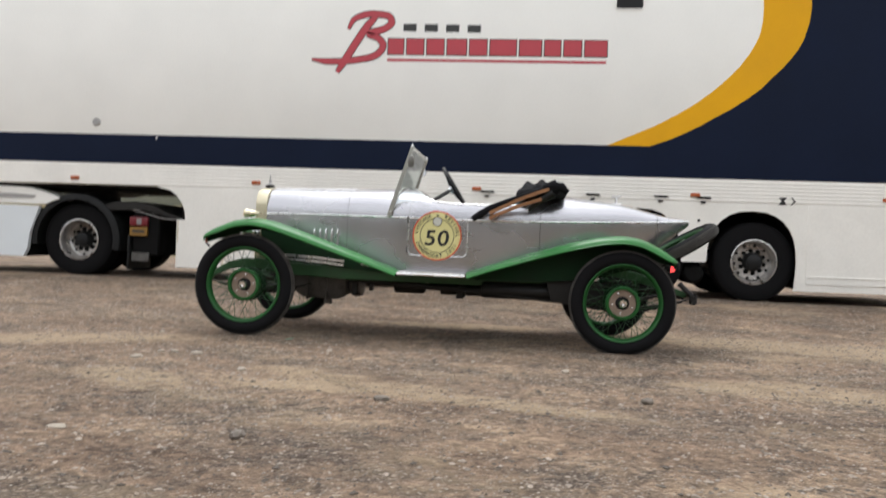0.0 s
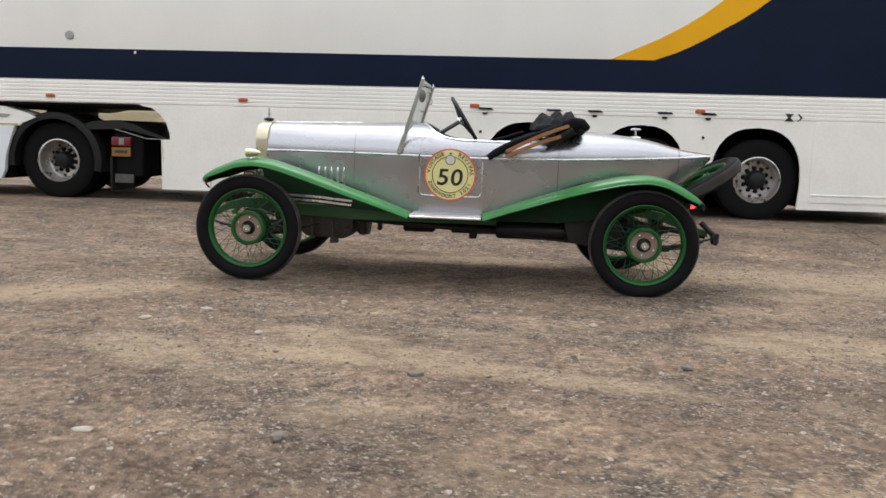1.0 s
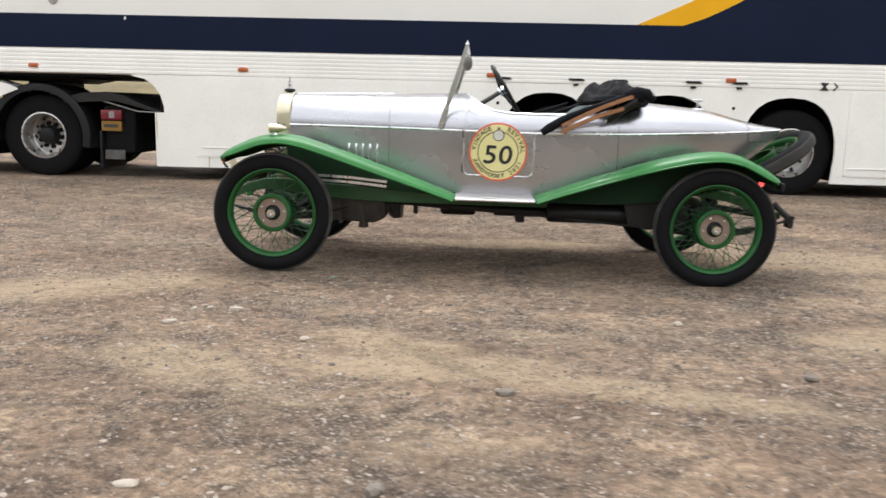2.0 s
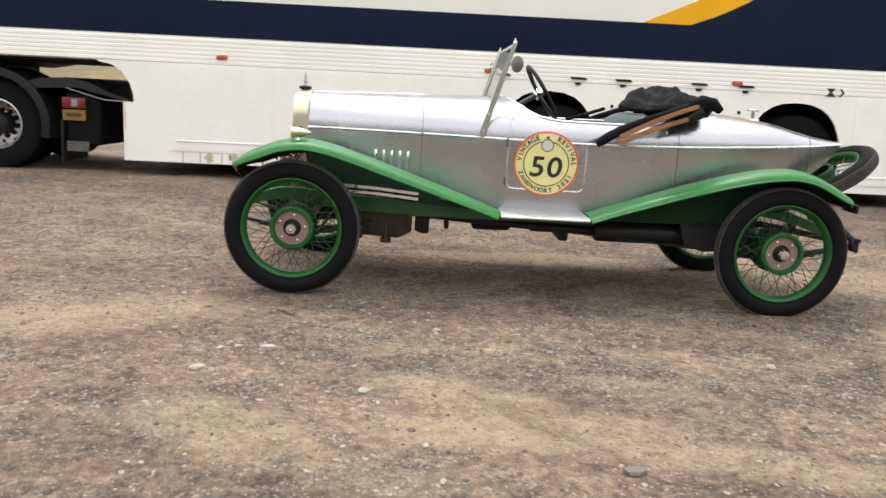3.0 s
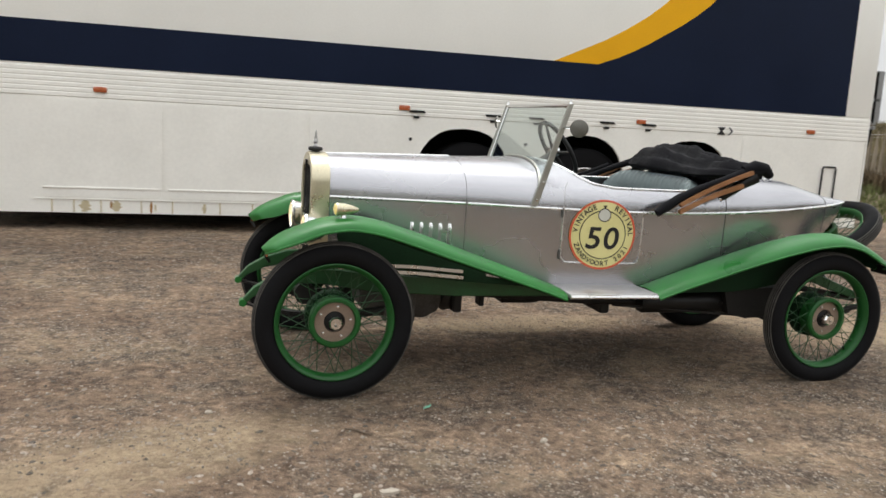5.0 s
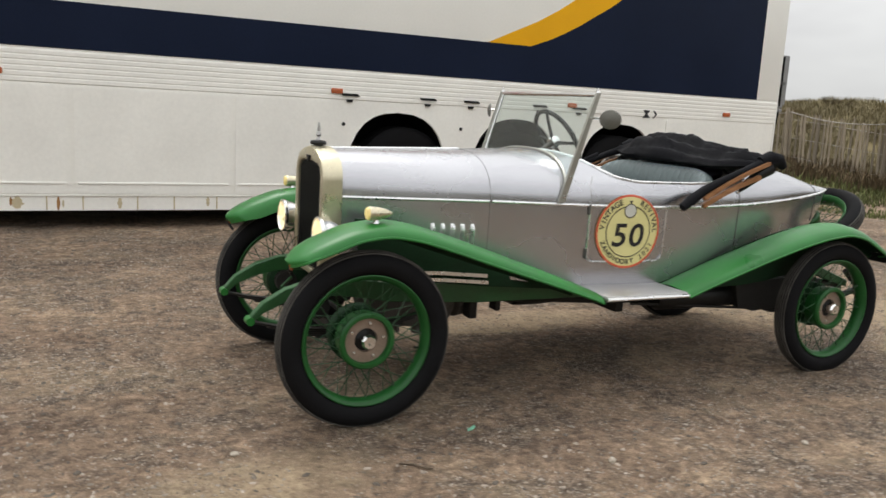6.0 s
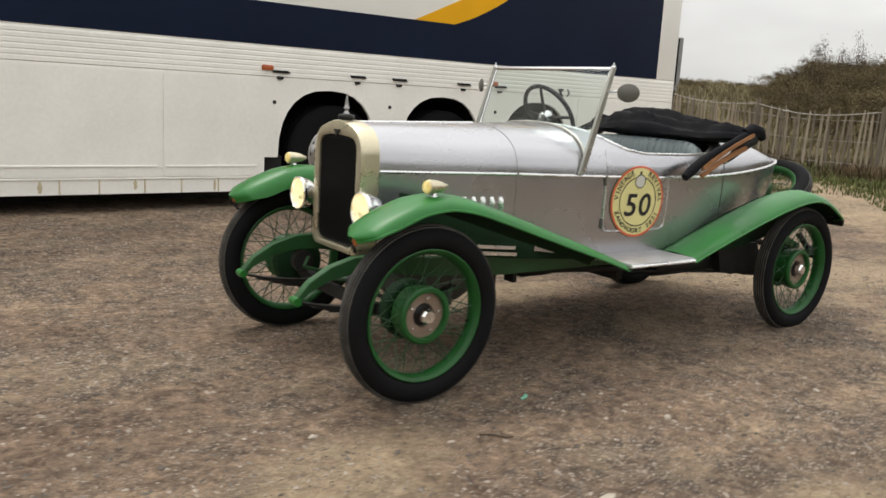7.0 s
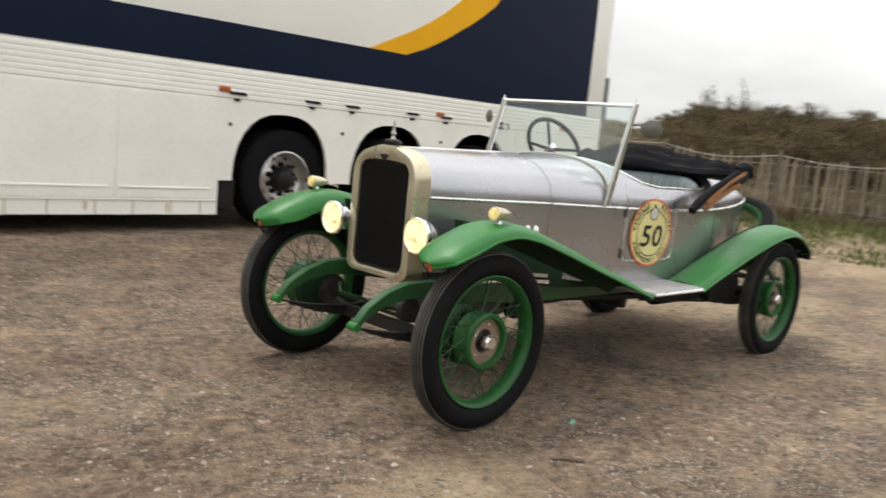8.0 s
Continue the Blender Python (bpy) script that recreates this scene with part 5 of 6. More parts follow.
def wing(name, crown, y_in, y_out, tip_in, tip_out, side, label, back=False):
    """A swept mudguard: a crowned section carried along its profile; it narrows at the free end."""
    line = []
    for k in range(len(crown) - 1):
        for j in range(8 if k in (0, len(crown) - 2) else 4):
            line.append(j / (8 if k in (0, len(crown) - 2) else 4) + k)
    line.append(len(crown) - 1)
    sx, sz = spline(*[(k, p[0]) for k, p in enumerate(crown)]), spline(*[(k, p[1]) for k, p in enumerate(crown)])
    rs = []
    for t in line:
        p = Vector((sx(t), sz(t)))
        d = Vector((sx(t + 0.05) - sx(t - 0.05), sz(t + 0.05) - sz(t - 0.05))).normalized()
        nrm = Vector((-d.y, d.x))
        if nrm.y < 0:
            nrm = -nrm
        f = t / (len(crown) - 1)
        free = smooth01(0.16, 0.0, f) if not back else smooth01(0.84, 1.0, f)
        flat = smooth01(0.55, 1.0, f) if not back else smooth01(0.45, 0.0, f)
        yi, yo = y_in + (tip_in - y_in) * free, y_out + (tip_out - y_out) * free
        rnd = math.sqrt(min(1.0, 0.06 + (f if not back else 1 - f) / 0.055))
        ym = (yi + yo) / 2
        yi, yo = ym + (yi - ym) * rnd, ym + (yo - ym) * rnd
        row = []
        for u, h in ((0.0, -0.085), (0.035, -0.050), (0.11, -0.020), (0.25, -0.002), (0.45, 0.006), (0.68, 0.0), (0.82, -0.008), (0.92, -0.019), (0.975, -0.034), (1.0, -0.050), (0.99, -0.054)):
            hh = h * (1 - 0.30 * flat) * (1 - 0.45 * free)
            row.append((p.x + nrm.x * hh, side * (yi + (yo - yi) * u), p.y + nrm.y * hh))
        rs.append(row)
    bm = B()
    rings(bm, rs, closed=False, cap=False)
    me = finish(bm, name, GREEN)
    if me.polygons[len(me.polygons) // 2].normal.z < 0:
        me.flip_normals()
    # second slot: underside colour that carries the shade beneath the wing
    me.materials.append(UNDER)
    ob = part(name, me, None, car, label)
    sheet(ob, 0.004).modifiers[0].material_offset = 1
    bead = B()
    tube(bead, [r[9] for r in rs], 0.006, 6)
    part("rolled_edge", bead, GREEN, ob)
    return ob


FRONT = [(-0.350, 0.730), (-0.275, 0.788), (-0.17, 0.838), (-0.06, 0.875), (0.06, 0.888), (0.18, 0.873), (0.36, 0.823), (0.55, 0.760), (0.75, 0.692), (0.95, 0.624), (1.10, 0.570), (1.185, 0.538)]
REAR = [(1.695, 0.542), (1.83, 0.592), (2.05, 0.668), (2.30, 0.750), (2.52, 0.813), (2.70, 0.850), (2.84, 0.862), (2.96, 0.846), (3.08, 0.798), (3.18, 0.740), (3.240, 0.692)]
for _s in (-1, 1):
    fw = wing("front_wing", FRONT, 0.485, 0.750, 0.51, 0.738, _s, "bright green sweeping front wing")
    rw = wing("rear_wing", REAR, 0.485, 0.750, 0.54, 0.738, _s, "bright green sweeping rear wing", back=True)
    # inner valances closing wing to chassis, in green darkened for shade
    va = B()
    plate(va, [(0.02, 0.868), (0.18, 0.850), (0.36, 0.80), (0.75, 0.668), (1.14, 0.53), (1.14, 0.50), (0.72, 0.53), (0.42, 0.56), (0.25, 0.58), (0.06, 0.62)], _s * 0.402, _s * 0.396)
    part("inner_valance", va, UNDER, fw, "inner valance in green darkened for shade", 15)
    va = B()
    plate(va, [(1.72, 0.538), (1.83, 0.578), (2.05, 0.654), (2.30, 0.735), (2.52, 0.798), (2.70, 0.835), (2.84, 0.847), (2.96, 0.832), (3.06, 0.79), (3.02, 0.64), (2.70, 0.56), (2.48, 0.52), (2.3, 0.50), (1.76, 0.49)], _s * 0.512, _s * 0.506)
    part("inner_valance", va, UNDER, rw, "inner valance in green darkened for shade", 15)
    tp = B()
    box(tp, (3.222, min(_s * 0.57, _s * 0.725), 0.640), (3.240, max(_s * 0.57, _s * 0.725), 0.690), 0.004)
    part("wing_end", tp, BLACK, rw)
    st = B()
    tube(st, [(-0.325, _s * 0.62, 0.715), (-0.33, _s * 0.62, 0.69), (-0.31, _s * 0.60, 0.66)], 0.008, 6)
    part("wing_stay", st, BLACK, fw)
    rf = B()
    lathe(rf, [(0.0, 0.0), (0.020, 0.0), (0.019, 0.008), (0.0, 0.012)], pose(-0.322, _s * 0.625, 0.708) @ AXIS_X, 16)
    part("reflector", rf, ORANGE, fw, "small amber reflector under the wing tip")
    rb = B()
    box(rb, (1.186, min(_s * 0.49, _s * 0.748), 0.513), (1.694, max(_s * 0.49, _s * 0.748), 0.538), 0.006, seg=2)
    run = part("running_board", rb, STEPM, car, "grey aluminium step plate")
    ed = B()
    tube(ed, [(1.188, _s * 0.750, 0.522), (1.692, _s * 0.750, 0.522)], 0.010, 8)
    part("step_edging", ed, ALU_BRIGHT, run)
    # two bright aluminium strips below the bonnet
    for y, z in ((0.408, 0.606), (0.420, 0.576)):
        tr = B()
        tube(tr, [(0.14, _s * y, z + 0.012), (0.46, _s * y, z), (0.715, _s * y, z - 0.022)], 0.01, flat=(0.006, 0.017))
        part("undertray_strip", tr, ALU_BRIGHT, car, "bright aluminium undertray strip")


# wheels: rim with hub barrel; tyre, spokes, hub plate and nut are pieces of it
def wheel_meshes():
    rim = B()
    lathe(rim, [(0.266, -0.022), (0.273, -0.034), (0.284, -0.041), (0.289, -0.039), (0.286, -0.032), (0.276, -0.018), (0.272, 0.0), (0.276, 0.018), (0.286, 0.032), (0.289, 0.039), (0.284, 0.041), (0.273, 0.034), (0.266, 0.022), (0.261, 0.009), (0.261, -0.009)], AXIS_Y, 56, loop=True)
    rim = finish(rim, "rim", GREEN_WHEEL, 40)
    ty = B()
    prof = []
    for k in range(28):
        a = 2 * math.pi * k / 28
        r, h = 0.334 + 0.054 * math.cos(a), 0.055 * math.sin(a)
        if math.cos(a) < -0.82:
            r = 0.287
        prof.append((r, h))
    lathe(ty, prof, AXIS_Y, 64, loop=True)
    ty = finish(ty, "tyre", TYRE, 60)
    ribs = []                               # shallow circumferential ribs on the tread
    for h in (-0.030, -0.019, -0.0065, 0.0065, 0.019, 0.030):
        rib = B()
        r = 0.334 + 0.054 * math.sqrt(1 - (h / 0.055) ** 2)
        lathe(rib, [(r - 0.003, h - 0.0038), (r + 0.0022, h - 0.0032), (r + 0.0022, h + 0.0032), (r - 0.003, h + 0.0038)], AXIS_Y, 64, loop=True)
        ribs.append(finish(rib, "tread_rib", TYRE_DUST, 30))
    sp = []                                 # one spoke of each kind: outer and inner ring, swept either way
    for ring, (rh, yh, sweep) in enumerate(((0.118, -0.010, 26), (0.108, 0.062, 30))):
        for way in (-1, 1):
            one = B()
            e = radians(sweep * way)
            tube(one, [(rh, yh, 0), (0.264 * math.cos(e), -0.010 if ring else 0.010, 0.264 * math.sin(e))], 0.0024, 4, cap=False)
            sp.append(finish(one, "spoke", GREEN_DULL, 60))
    hb = B()
    lathe(hb, [(0.099, 0.032), (0.103, 0.038), (0.117, 0.038), (0.125, 0.030), (0.125, 0.002), (0.120, -0.006), (0.118, -0.040), (0.116, -0.058), (0.108, -0.066), (0.100, -0.070), (0.060, -0.070), (0.060, -0.040), (0.099, -0.034)], AXIS_Y, 40, loop=True)
    hb = finish(hb, "hub", GREEN_WHEEL, 35)
    pl = B()
    lathe(pl, [(0.0, -0.02), (0.098, -0.02), (0.098, 0.014), (0.052, 0.012), (0.050, -0.006), (0.0, -0.006)], AXIS_Y, 32)
    pl = finish(pl, "hub_plate", HUBBROWN, 35)
    rc = B()
    lathe(rc, [(0.0, -0.011), (0.0495, -0.011), (0.0495, -0.002), (0.0, -0.002)], AXIS_Y, 28)
    rc = finish(rc, "hub_recess", BLACK, 35)
    nt = B()
    lathe(nt, [(0.0, -0.012), (0.026, -0.012), (0.033, 0.018), (0.034, 0.050), (0.027, 0.060), (0.012, 0.060), (0.0, 0.055)], AXIS_Y, 8)
    nt = finish(nt, "centre_nut", CHROME, 25)
    bo = B()
    lathe(bo, [(0.0, 0), (0.008, 0), (0.007, 0.010), (0.0, 0.012)], AXIS_Y, 6)
    bo = finish(bo, "hub_bolt", CHROME, 25)
    dr = B()
    lathe(dr, [(0.0, -0.075), (0.122, -0.075), (0.130, -0.085), (0.130, -0.135), (0.122, -0.14), (0.0, -0.14)], AXIS_Y, 40)
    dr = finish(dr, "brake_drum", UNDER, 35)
    vs = B()
    tube(vs, [(0.256, -0.008, 0.0), (0.232, -0.012, 0.0)], 0.004, 6)
    vs = finish(vs, "valve", BLACK, 40)
    return rim, ty, ribs, sp, hb, pl, rc, nt, bo, dr, vs


RIM, TY_M, RIB, SPOKES, HUB, HPLATE, RECESS, NUT, HBOLTS, DRUM, VALVE = wheel_meshes()


def road_wheel(at, label, bare=False):
    w = part("wheel", RIM, None, car, label, at=at)
    part("tyre", TY_M, None, w, "black narrow tyre with ribbed tread")
    for rib in RIB:
        part("tread_rib", rib, None, w)
    for k in range(48):
        part("spoke", SPOKES[k % 4], None, w, at=pose(0, 0, 0, 0, 15.0 * (k // 2), 0))
    part("hub", HUB, None, w, "green hub barrel")
    part("valve", VALVE, None, w)
    if not bare:
        part("hub_plate", HPLATE, None, w, "bronze-brown hub plate")
        part("hub_recess", RECESS, None, w)
        part("centre_nut", NUT, None, w, "chrome centre nut")
        for k in range(5):
            part("hub_bolt", HBOLTS, None, w, at=pose(0.076 * math.cos(radians(72 * k + 20)), -0.012, 0.076 * math.sin(radians(72 * k + 20))))
        part("brake_drum", DRUM, None, w, "brake drum in darkened green")
    return w


WY = 0.650
for _x, _a, _z in ((0.0, 12.0, 0.382), (2.852, 47.0, 0.376)):
    for _y, _turn in ((-WY, 0), (WY, 180)):
        road_wheel(pose(_x, _y, _z, 0, 0, _turn) @ pose(0, 0, 0, 0, _a, 0), "green wire wheel with black tyre")
road_wheel(pose(3.315, 0.0, 0.782, 0, -31, 0) @ pose(0, 0, 0, -90), "spare green wire wheel slung under the tail", bare=True)


# GREEN darkened for the rails: shade under the body is put into it
GREEN_RAIL_SHADED = paint("shaded_frame_green", (0.017, 0.082, 0.022), 0.45, 0.0, 0.6, 1.15, 7, 90, 0.1)


def chassis():
    for s in (-1, 1):
        b = B()
        pts = [(-0.415, 0.395, 0.045), (-0.36, 0.452, 0.06), (-0.26, 0.505, 0.075), (-0.14, 0.535, 0.09), (0.0, 0.535, 0.10), (0.25, 0.505, 0.115), (0.7, 0.492, 0.12), (2.1, 0.492, 0.12), (2.4, 0.56, 0.11), (2.75, 0.60, 0.09), (3.0, 0.56, 0.08), (3.2, 0.49, 0.07), (3.36, 0.44, 0.05)]
        rs = []
        for x, z, h in pts:
            y = 0.295 + 0.06 * smooth01(-0.1, 0.8, x)
            h *= 0.82
            rs.append([(x, s * (y - 0.022), z - h / 2), (x, s * (y + 0.022), z - h / 2), (x, s * (y + 0.022), z + h / 2), (x, s * (y - 0.022), z + h / 2)])
        rings(b, rs)
        bmesh.ops.bevel(b, geom=[e for e in b.edges], offset=0.004, segments=1, affect="EDGES")
        part("chassis_rail", b, GREEN_RAIL_SHADED, car, "green channel chassis rail", 30)
        e = B()
        tube(e, [(-0.415, s * 0.268, 0.395), (-0.415, s * 0.322, 0.395)], 0.019, 12)
        part("spring_eye", e, GREEN, car)
        for k in range(5):
            a, c = -0.41 + 0.075 * k, 0.44 - 0.06 * k
            n = 9
            sp = B()
            tube(sp, [(x, s * 0.295, 0.335 - 0.009 * k + 0.055 * ((x - 0.01) / 0.42) ** 2) for x in steps(a, c, n)], 0.01, flat=(0.042, 0.008))
            top = part("leaf", sp, SOOT, top) if k else part("front_spring", sp, SOOT, car, "black leaf spring")
            top = top.parent if k else top
        for k in range(5):
            a, c = 2.30 + 0.08 * k, 3.40 - 0.08 * k
            rs_ = B()
            tube(rs_, [(x, s * 0.42, 0.335 - 0.009 * k + 0.085 * ((x - 2.85) / 0.55) ** 2) for x in steps(a, c, 11)], 0.01, flat=(0.045, 0.008))
            top = part("leaf", rs_, SOOT, top) if k else part("rear_spring", rs_, SOOT, car, "oily black leaf spring")
            top = top.parent if k else top
        sh = B()
        box(sh, (3.375, min(s * 0.40, s * 0.45), 0.375), (3.43, max(s * 0.40, s * 0.45), 0.455), 0.012)
        tube(sh, [(3.40, s * 0.38, 0.385), (3.40, s * 0.47, 0.385)], 0.014, 8)
        tube(sh, [(3.41, s * 0.38, 0.445), (3.41, s * 0.47, 0.445)], 0.012, 8)
        part("spring_shackle", sh, SOOT, car)
        ld = B()
        tube(ld, [(3.30, s * 0.40, 0.53), (3.36, s * 0.41, 0.47), (3.42, s * 0.42, 0.42)], 0.02, 8)
        part("spring_bracket", ld, SOOT, car)
        da = B()
        tube(da, [(-0.07, s * 0.27, 0.46), (-0.16, s * 0.14, 0.44), (-0.02, s * 0.12, 0.40)], 0.010, 8)
        part("damper_arm", da, GREEN_DULL, car)
        dk = B()
        lathe(dk, [(0.0, 0), (0.055, 0), (0.055, 0.04), (0.0, 0.045)], pose(-0.10, s * 0.26, 0.44) @ (AXIS_Y if s < 0 else pose(0, 0, 0, -90)), 20)
        part("damper", dk, SOOT, car)
    fa = B()
    tube(fa, [(0.0, -0.565, 0.372), (0.0, -0.46, 0.345), (0.0, -0.30, 0.315), (0.0, 0.30, 0.315), (0.0, 0.46, 0.345), (0.0, 0.565, 0.372)], 0.02, flat=(0.04, 0.055))
    part("front_axle", fa, SOOT, car, "black forged front axle")
    rd = B()
    tube(rd, [(0.12, -0.50, 0.33), (0.12, 0.50, 0.33)], 0.011, 8)
    part("track_rod", rd, SOOT, car)
    ra = B()
    tube(ra, [(2.85, -0.56, 0.378), (2.85, -0.16, 0.381), (2.85, -0.12, 0.381), (2.85, 0.0, 0.381), (2.85, 0.12, 0.381), (2.85, 0.16, 0.381), (2.85, 0.56, 0.378)], [0.045, 0.045, 0.10, 0.135, 0.10, 0.045, 0.045], 16)
    part("rear_axle", ra, SOOT, car, "black rear axle casing")
    pt = B()
    tube(pt, [(1.35, 0.0, 0.40), (2.72, 0.0, 0.385)], 0.035, 10)
    part("propeller_shaft", pt, SOOT, car)
    sm = B()
    rings(sm, [[(x, y * w, z) for y, z in ((-0.16, 0.50), (-0.16, 0.36), (-0.11, lo), (0.11, lo), (0.16, 0.36), (0.16, 0.50))] for x, lo, w in ((0.22, 0.33, 0.8), (0.30, 0.27, 1.0), (0.60, 0.258, 1.0), (0.68, 0.30, 0.95))])
    bmesh.ops.bevel(sm, geom=[e for e in sm.edges], offset=0.008, segments=2, affect="EDGES")
    eng = part("engine_sump", sm, CAST, car, "dull grey cast sump")
    for x in (0.36, 0.52):
        rb = B()
        box(rb, (x - 0.008, -0.17, 0.255), (x + 0.008, 0.17, 0.48), 0.003)
        part("cooling_rib", rb, CAST, eng)
    dp = B()
    lathe(dp, [(0.0, 0.218), (0.034, 0.218), (0.038, 0.235), (0.030, 0.262), (0.0, 0.265)], pose(0.515, -0.06, 0), 14)
    part("drain_plug", dp, CAST, eng)
    fl = B()
    lathe(fl, [(0.0, 0.0), (0.13, 0.0), (0.15, 0.03), (0.14, 0.09), (0.0, 0.10)], pose(0.70, 0.0, 0.43) @ pose(0, 0, 0, 0, 90), 24)
    part("flywheel_housing", fl, CAST, car, "grey bell housing")
    br = B()
    box(br, (0.74, -0.20, 0.31), (0.79, -0.12, 0.46), 0.008)
    part("engine_bracket", br, SOOT, car)
    pd = B()
    box(pd, (0.885, -0.22, 0.35), (0.915, -0.14, 0.46), 0.006)
    part("pedal_bracket", pd, SOOT, car)
    gb = B()
    rings(gb, [[(x, y * w, z) for y, z in ((-0.12, 0.50), (-0.12, 0.37), (-0.08, 0.335), (0.08, 0.335), (0.12, 0.37), (0.12, 0.50))] for x, w in ((1.07, 0.85), (1.10, 1.0), (1.28, 1.0), (1.32, 0.7))])
    bmesh.ops.bevel(gb, geom=[e for e in gb.edges], offset=0.01, segments=2, affect="EDGES")
    part("gearbox", gb, SOOT, car, "oily black gearbox")
    cx = B()
    box(cx, (1.60, -0.30, 0.325), (1.66, 0.30, 0.42), 0.008)
    box(cx, (1.45, -0.05, 0.335), (1.92, 0.05, 0.40), 0.01)
    part("cross_member", cx, SOOT, car)
    ex = B()
    tube(ex, [(0.70, -0.22, 0.44), (1.1, -0.26, 0.42), (1.5, -0.30, 0.405), (1.85, -0.33, 0.40)], 0.022, 10)
    part("exhaust_pipe", ex, SOOT, car, "rusty black exhaust pipe")
    si = B()
    lathe(si, [(0.0, 1.80), (0.055, 1.805), (0.066, 1.825), (0.066, 2.50), (0.055, 2.52), (0.0, 2.525)], pose(0, -0.365, 0.412) @ pose(0, 0, 0, 0, 90), 20)
    part("silencer", si, BLACK, car, "black cylindrical silencer")
    tp = B()
    tube(tp, [(2.44, -0.345, 0.40), (2.62, -0.34, 0.47), (2.85, -0.33, 0.50), (3.1, -0.33, 0.46), (3.35, -0.33, 0.42)], 0.02, 10)
    part("tail_pipe", tp, SOOT, car)
    for s in (-1, 1):
        br = B()
        tube(br, [(1.62, s * 0.40, 0.40), (2.55, s * 0.44, 0.335), (2.80, s * 0.46, 0.36)], 0.008, 6)
        part("brake_rod", br, SOOT, car)
    for s in (-1, 1):
        sb = B()
        rings(sb, [[(x, s * y, z) for x, z in ((2.30, 0.50), (2.34, 0.36), (2.46, 0.33), (2.68, 0.35), (2.74, 0.44), (2.70, 0.52))] for y in (0.36, 0.47)])
        part("spring_hanger", sb, SOOT, car, "oily black rear spring hanger")
    fp = B()
    box(fp, (0.95, -0.33, 0.50), (2.3, 0.33, 0.53))
    part("floor_boards", fp, SOOT, car)


chassis()


def lamps():
    for s in (-1, 1):
        at = pose(-0.105, s * 0.308, 0.781) @ Matrix.Scale(1.16, 4)
        b = B()
        lathe(b, [(0.0, -0.085), (0.022, -0.080), (0.045, -0.060), (0.062, -0.025), (0.068, 0.0), (0.072, 0.004), (0.072, 0.014), (0.066, 0.018), (0.063, 0.012), (0.063, 0.004), (0.056, -0.018), (0.042, -0.040), (0.024, -0.055), (0.0, -0.060)], at @ AXIS_X, 32)
        h = part("headlamp", b, CHROME, car, "small nickel headlamp, lit")
        b = B()
        lathe(b, [(0.0628, 0.003), (0.0558, -0.0175), (0.0418, -0.0395), (0.0238, -0.0545), (0.0, -0.0595)], at @ AXIS_X, 32)
        part("reflector", b, REFLECTOR, h, "silvered reflector bowl tinted for the bulb's glow")
        b = B()
        lathe(b, [(0.0, -0.056), (0.010, -0.055), (0.012, -0.040), (0.021, -0.030), (0.024, -0.018), (0.017, -0.005), (0.0, -0.001)], at @ AXIS_X, 16)
        part("bulb", b, BULB, h, "glowing warm bulb")
        b = B()
        lathe(b, [(0.065, 0.011), (0.060, 0.017), (0.035, 0.024), (0.0, 0.027)], at @ AXIS_X, 32)
        part("lens", b, LENS, h, "warm glowing domed lens").visible_shadow = False
        b = B()
        tube(b, [(-0.115, s * 0.302, 0.764), (-0.07, s * 0.262, 0.740), (-0.01, s * 0.222, 0.735)], 0.011, 8)
        part("stalk", b, GREEN, h)
        at = pose(0.022, s * 0.655, 0.926)
        b = B()
        lathe(b, [(0.0, -0.075), (0.008, -0.070), (0.022, -0.035), (0.029, 0.0), (0.030, 0.025), (0.032, 0.028), (0.031, 0.036), (0.0, 0.034)], at @ AXIS_X, 24)
        sd = part("side_lamp", b, NICKEL, car, "torpedo-shaped nickel side lamp")
        b = B()
        lathe(b, [(0.0, 0.034), (0.028, 0.034), (0.024, 0.043), (0.0, 0.050)], at @ AXIS_X, 24)
        part("lens", b, LENS_SIDE, sd, "amber glowing lens")
        b = B()
        tube(b, [(0.022, s * 0.655, 0.90), (0.022, s * 0.655, 0.878)], [0.010, 0.018], 10)
        part("foot", b, CHROME, sd)
    b = B()
    lathe(b, [(0.0, -0.03), (0.024, -0.03), (0.028, 0.0), (0.0, 0.004)], pose(3.280, -0.10, 0.642) @ Matrix.Scale(1.5, 4) @ pose(0, 0, 0, 0, 90), 20)
    t = part("tail_lamp", b, BLACK, car, "small round red tail lamp, lit")
    b = B()
    lathe(b, [(0.0, 0.0), (0.025, 0.001), (0.026, 0.016), (0.018, 0.027), (0.0, 0.032)], pose(3.280, -0.10, 0.642) @ Matrix.Scale(1.5, 4) @ pose(0, 0, 0, 0, 90), 20)
    part("lens", b, LENS_RED, t, "glowing red lens")
    b = B()
    tube(b, [(3.25, -0.12, 0.63), (3.20, -0.20, 0.56), (3.18, -0.33, 0.50)], 0.009, 6)
    part("stalk", b, BLACK, t)


lamps()


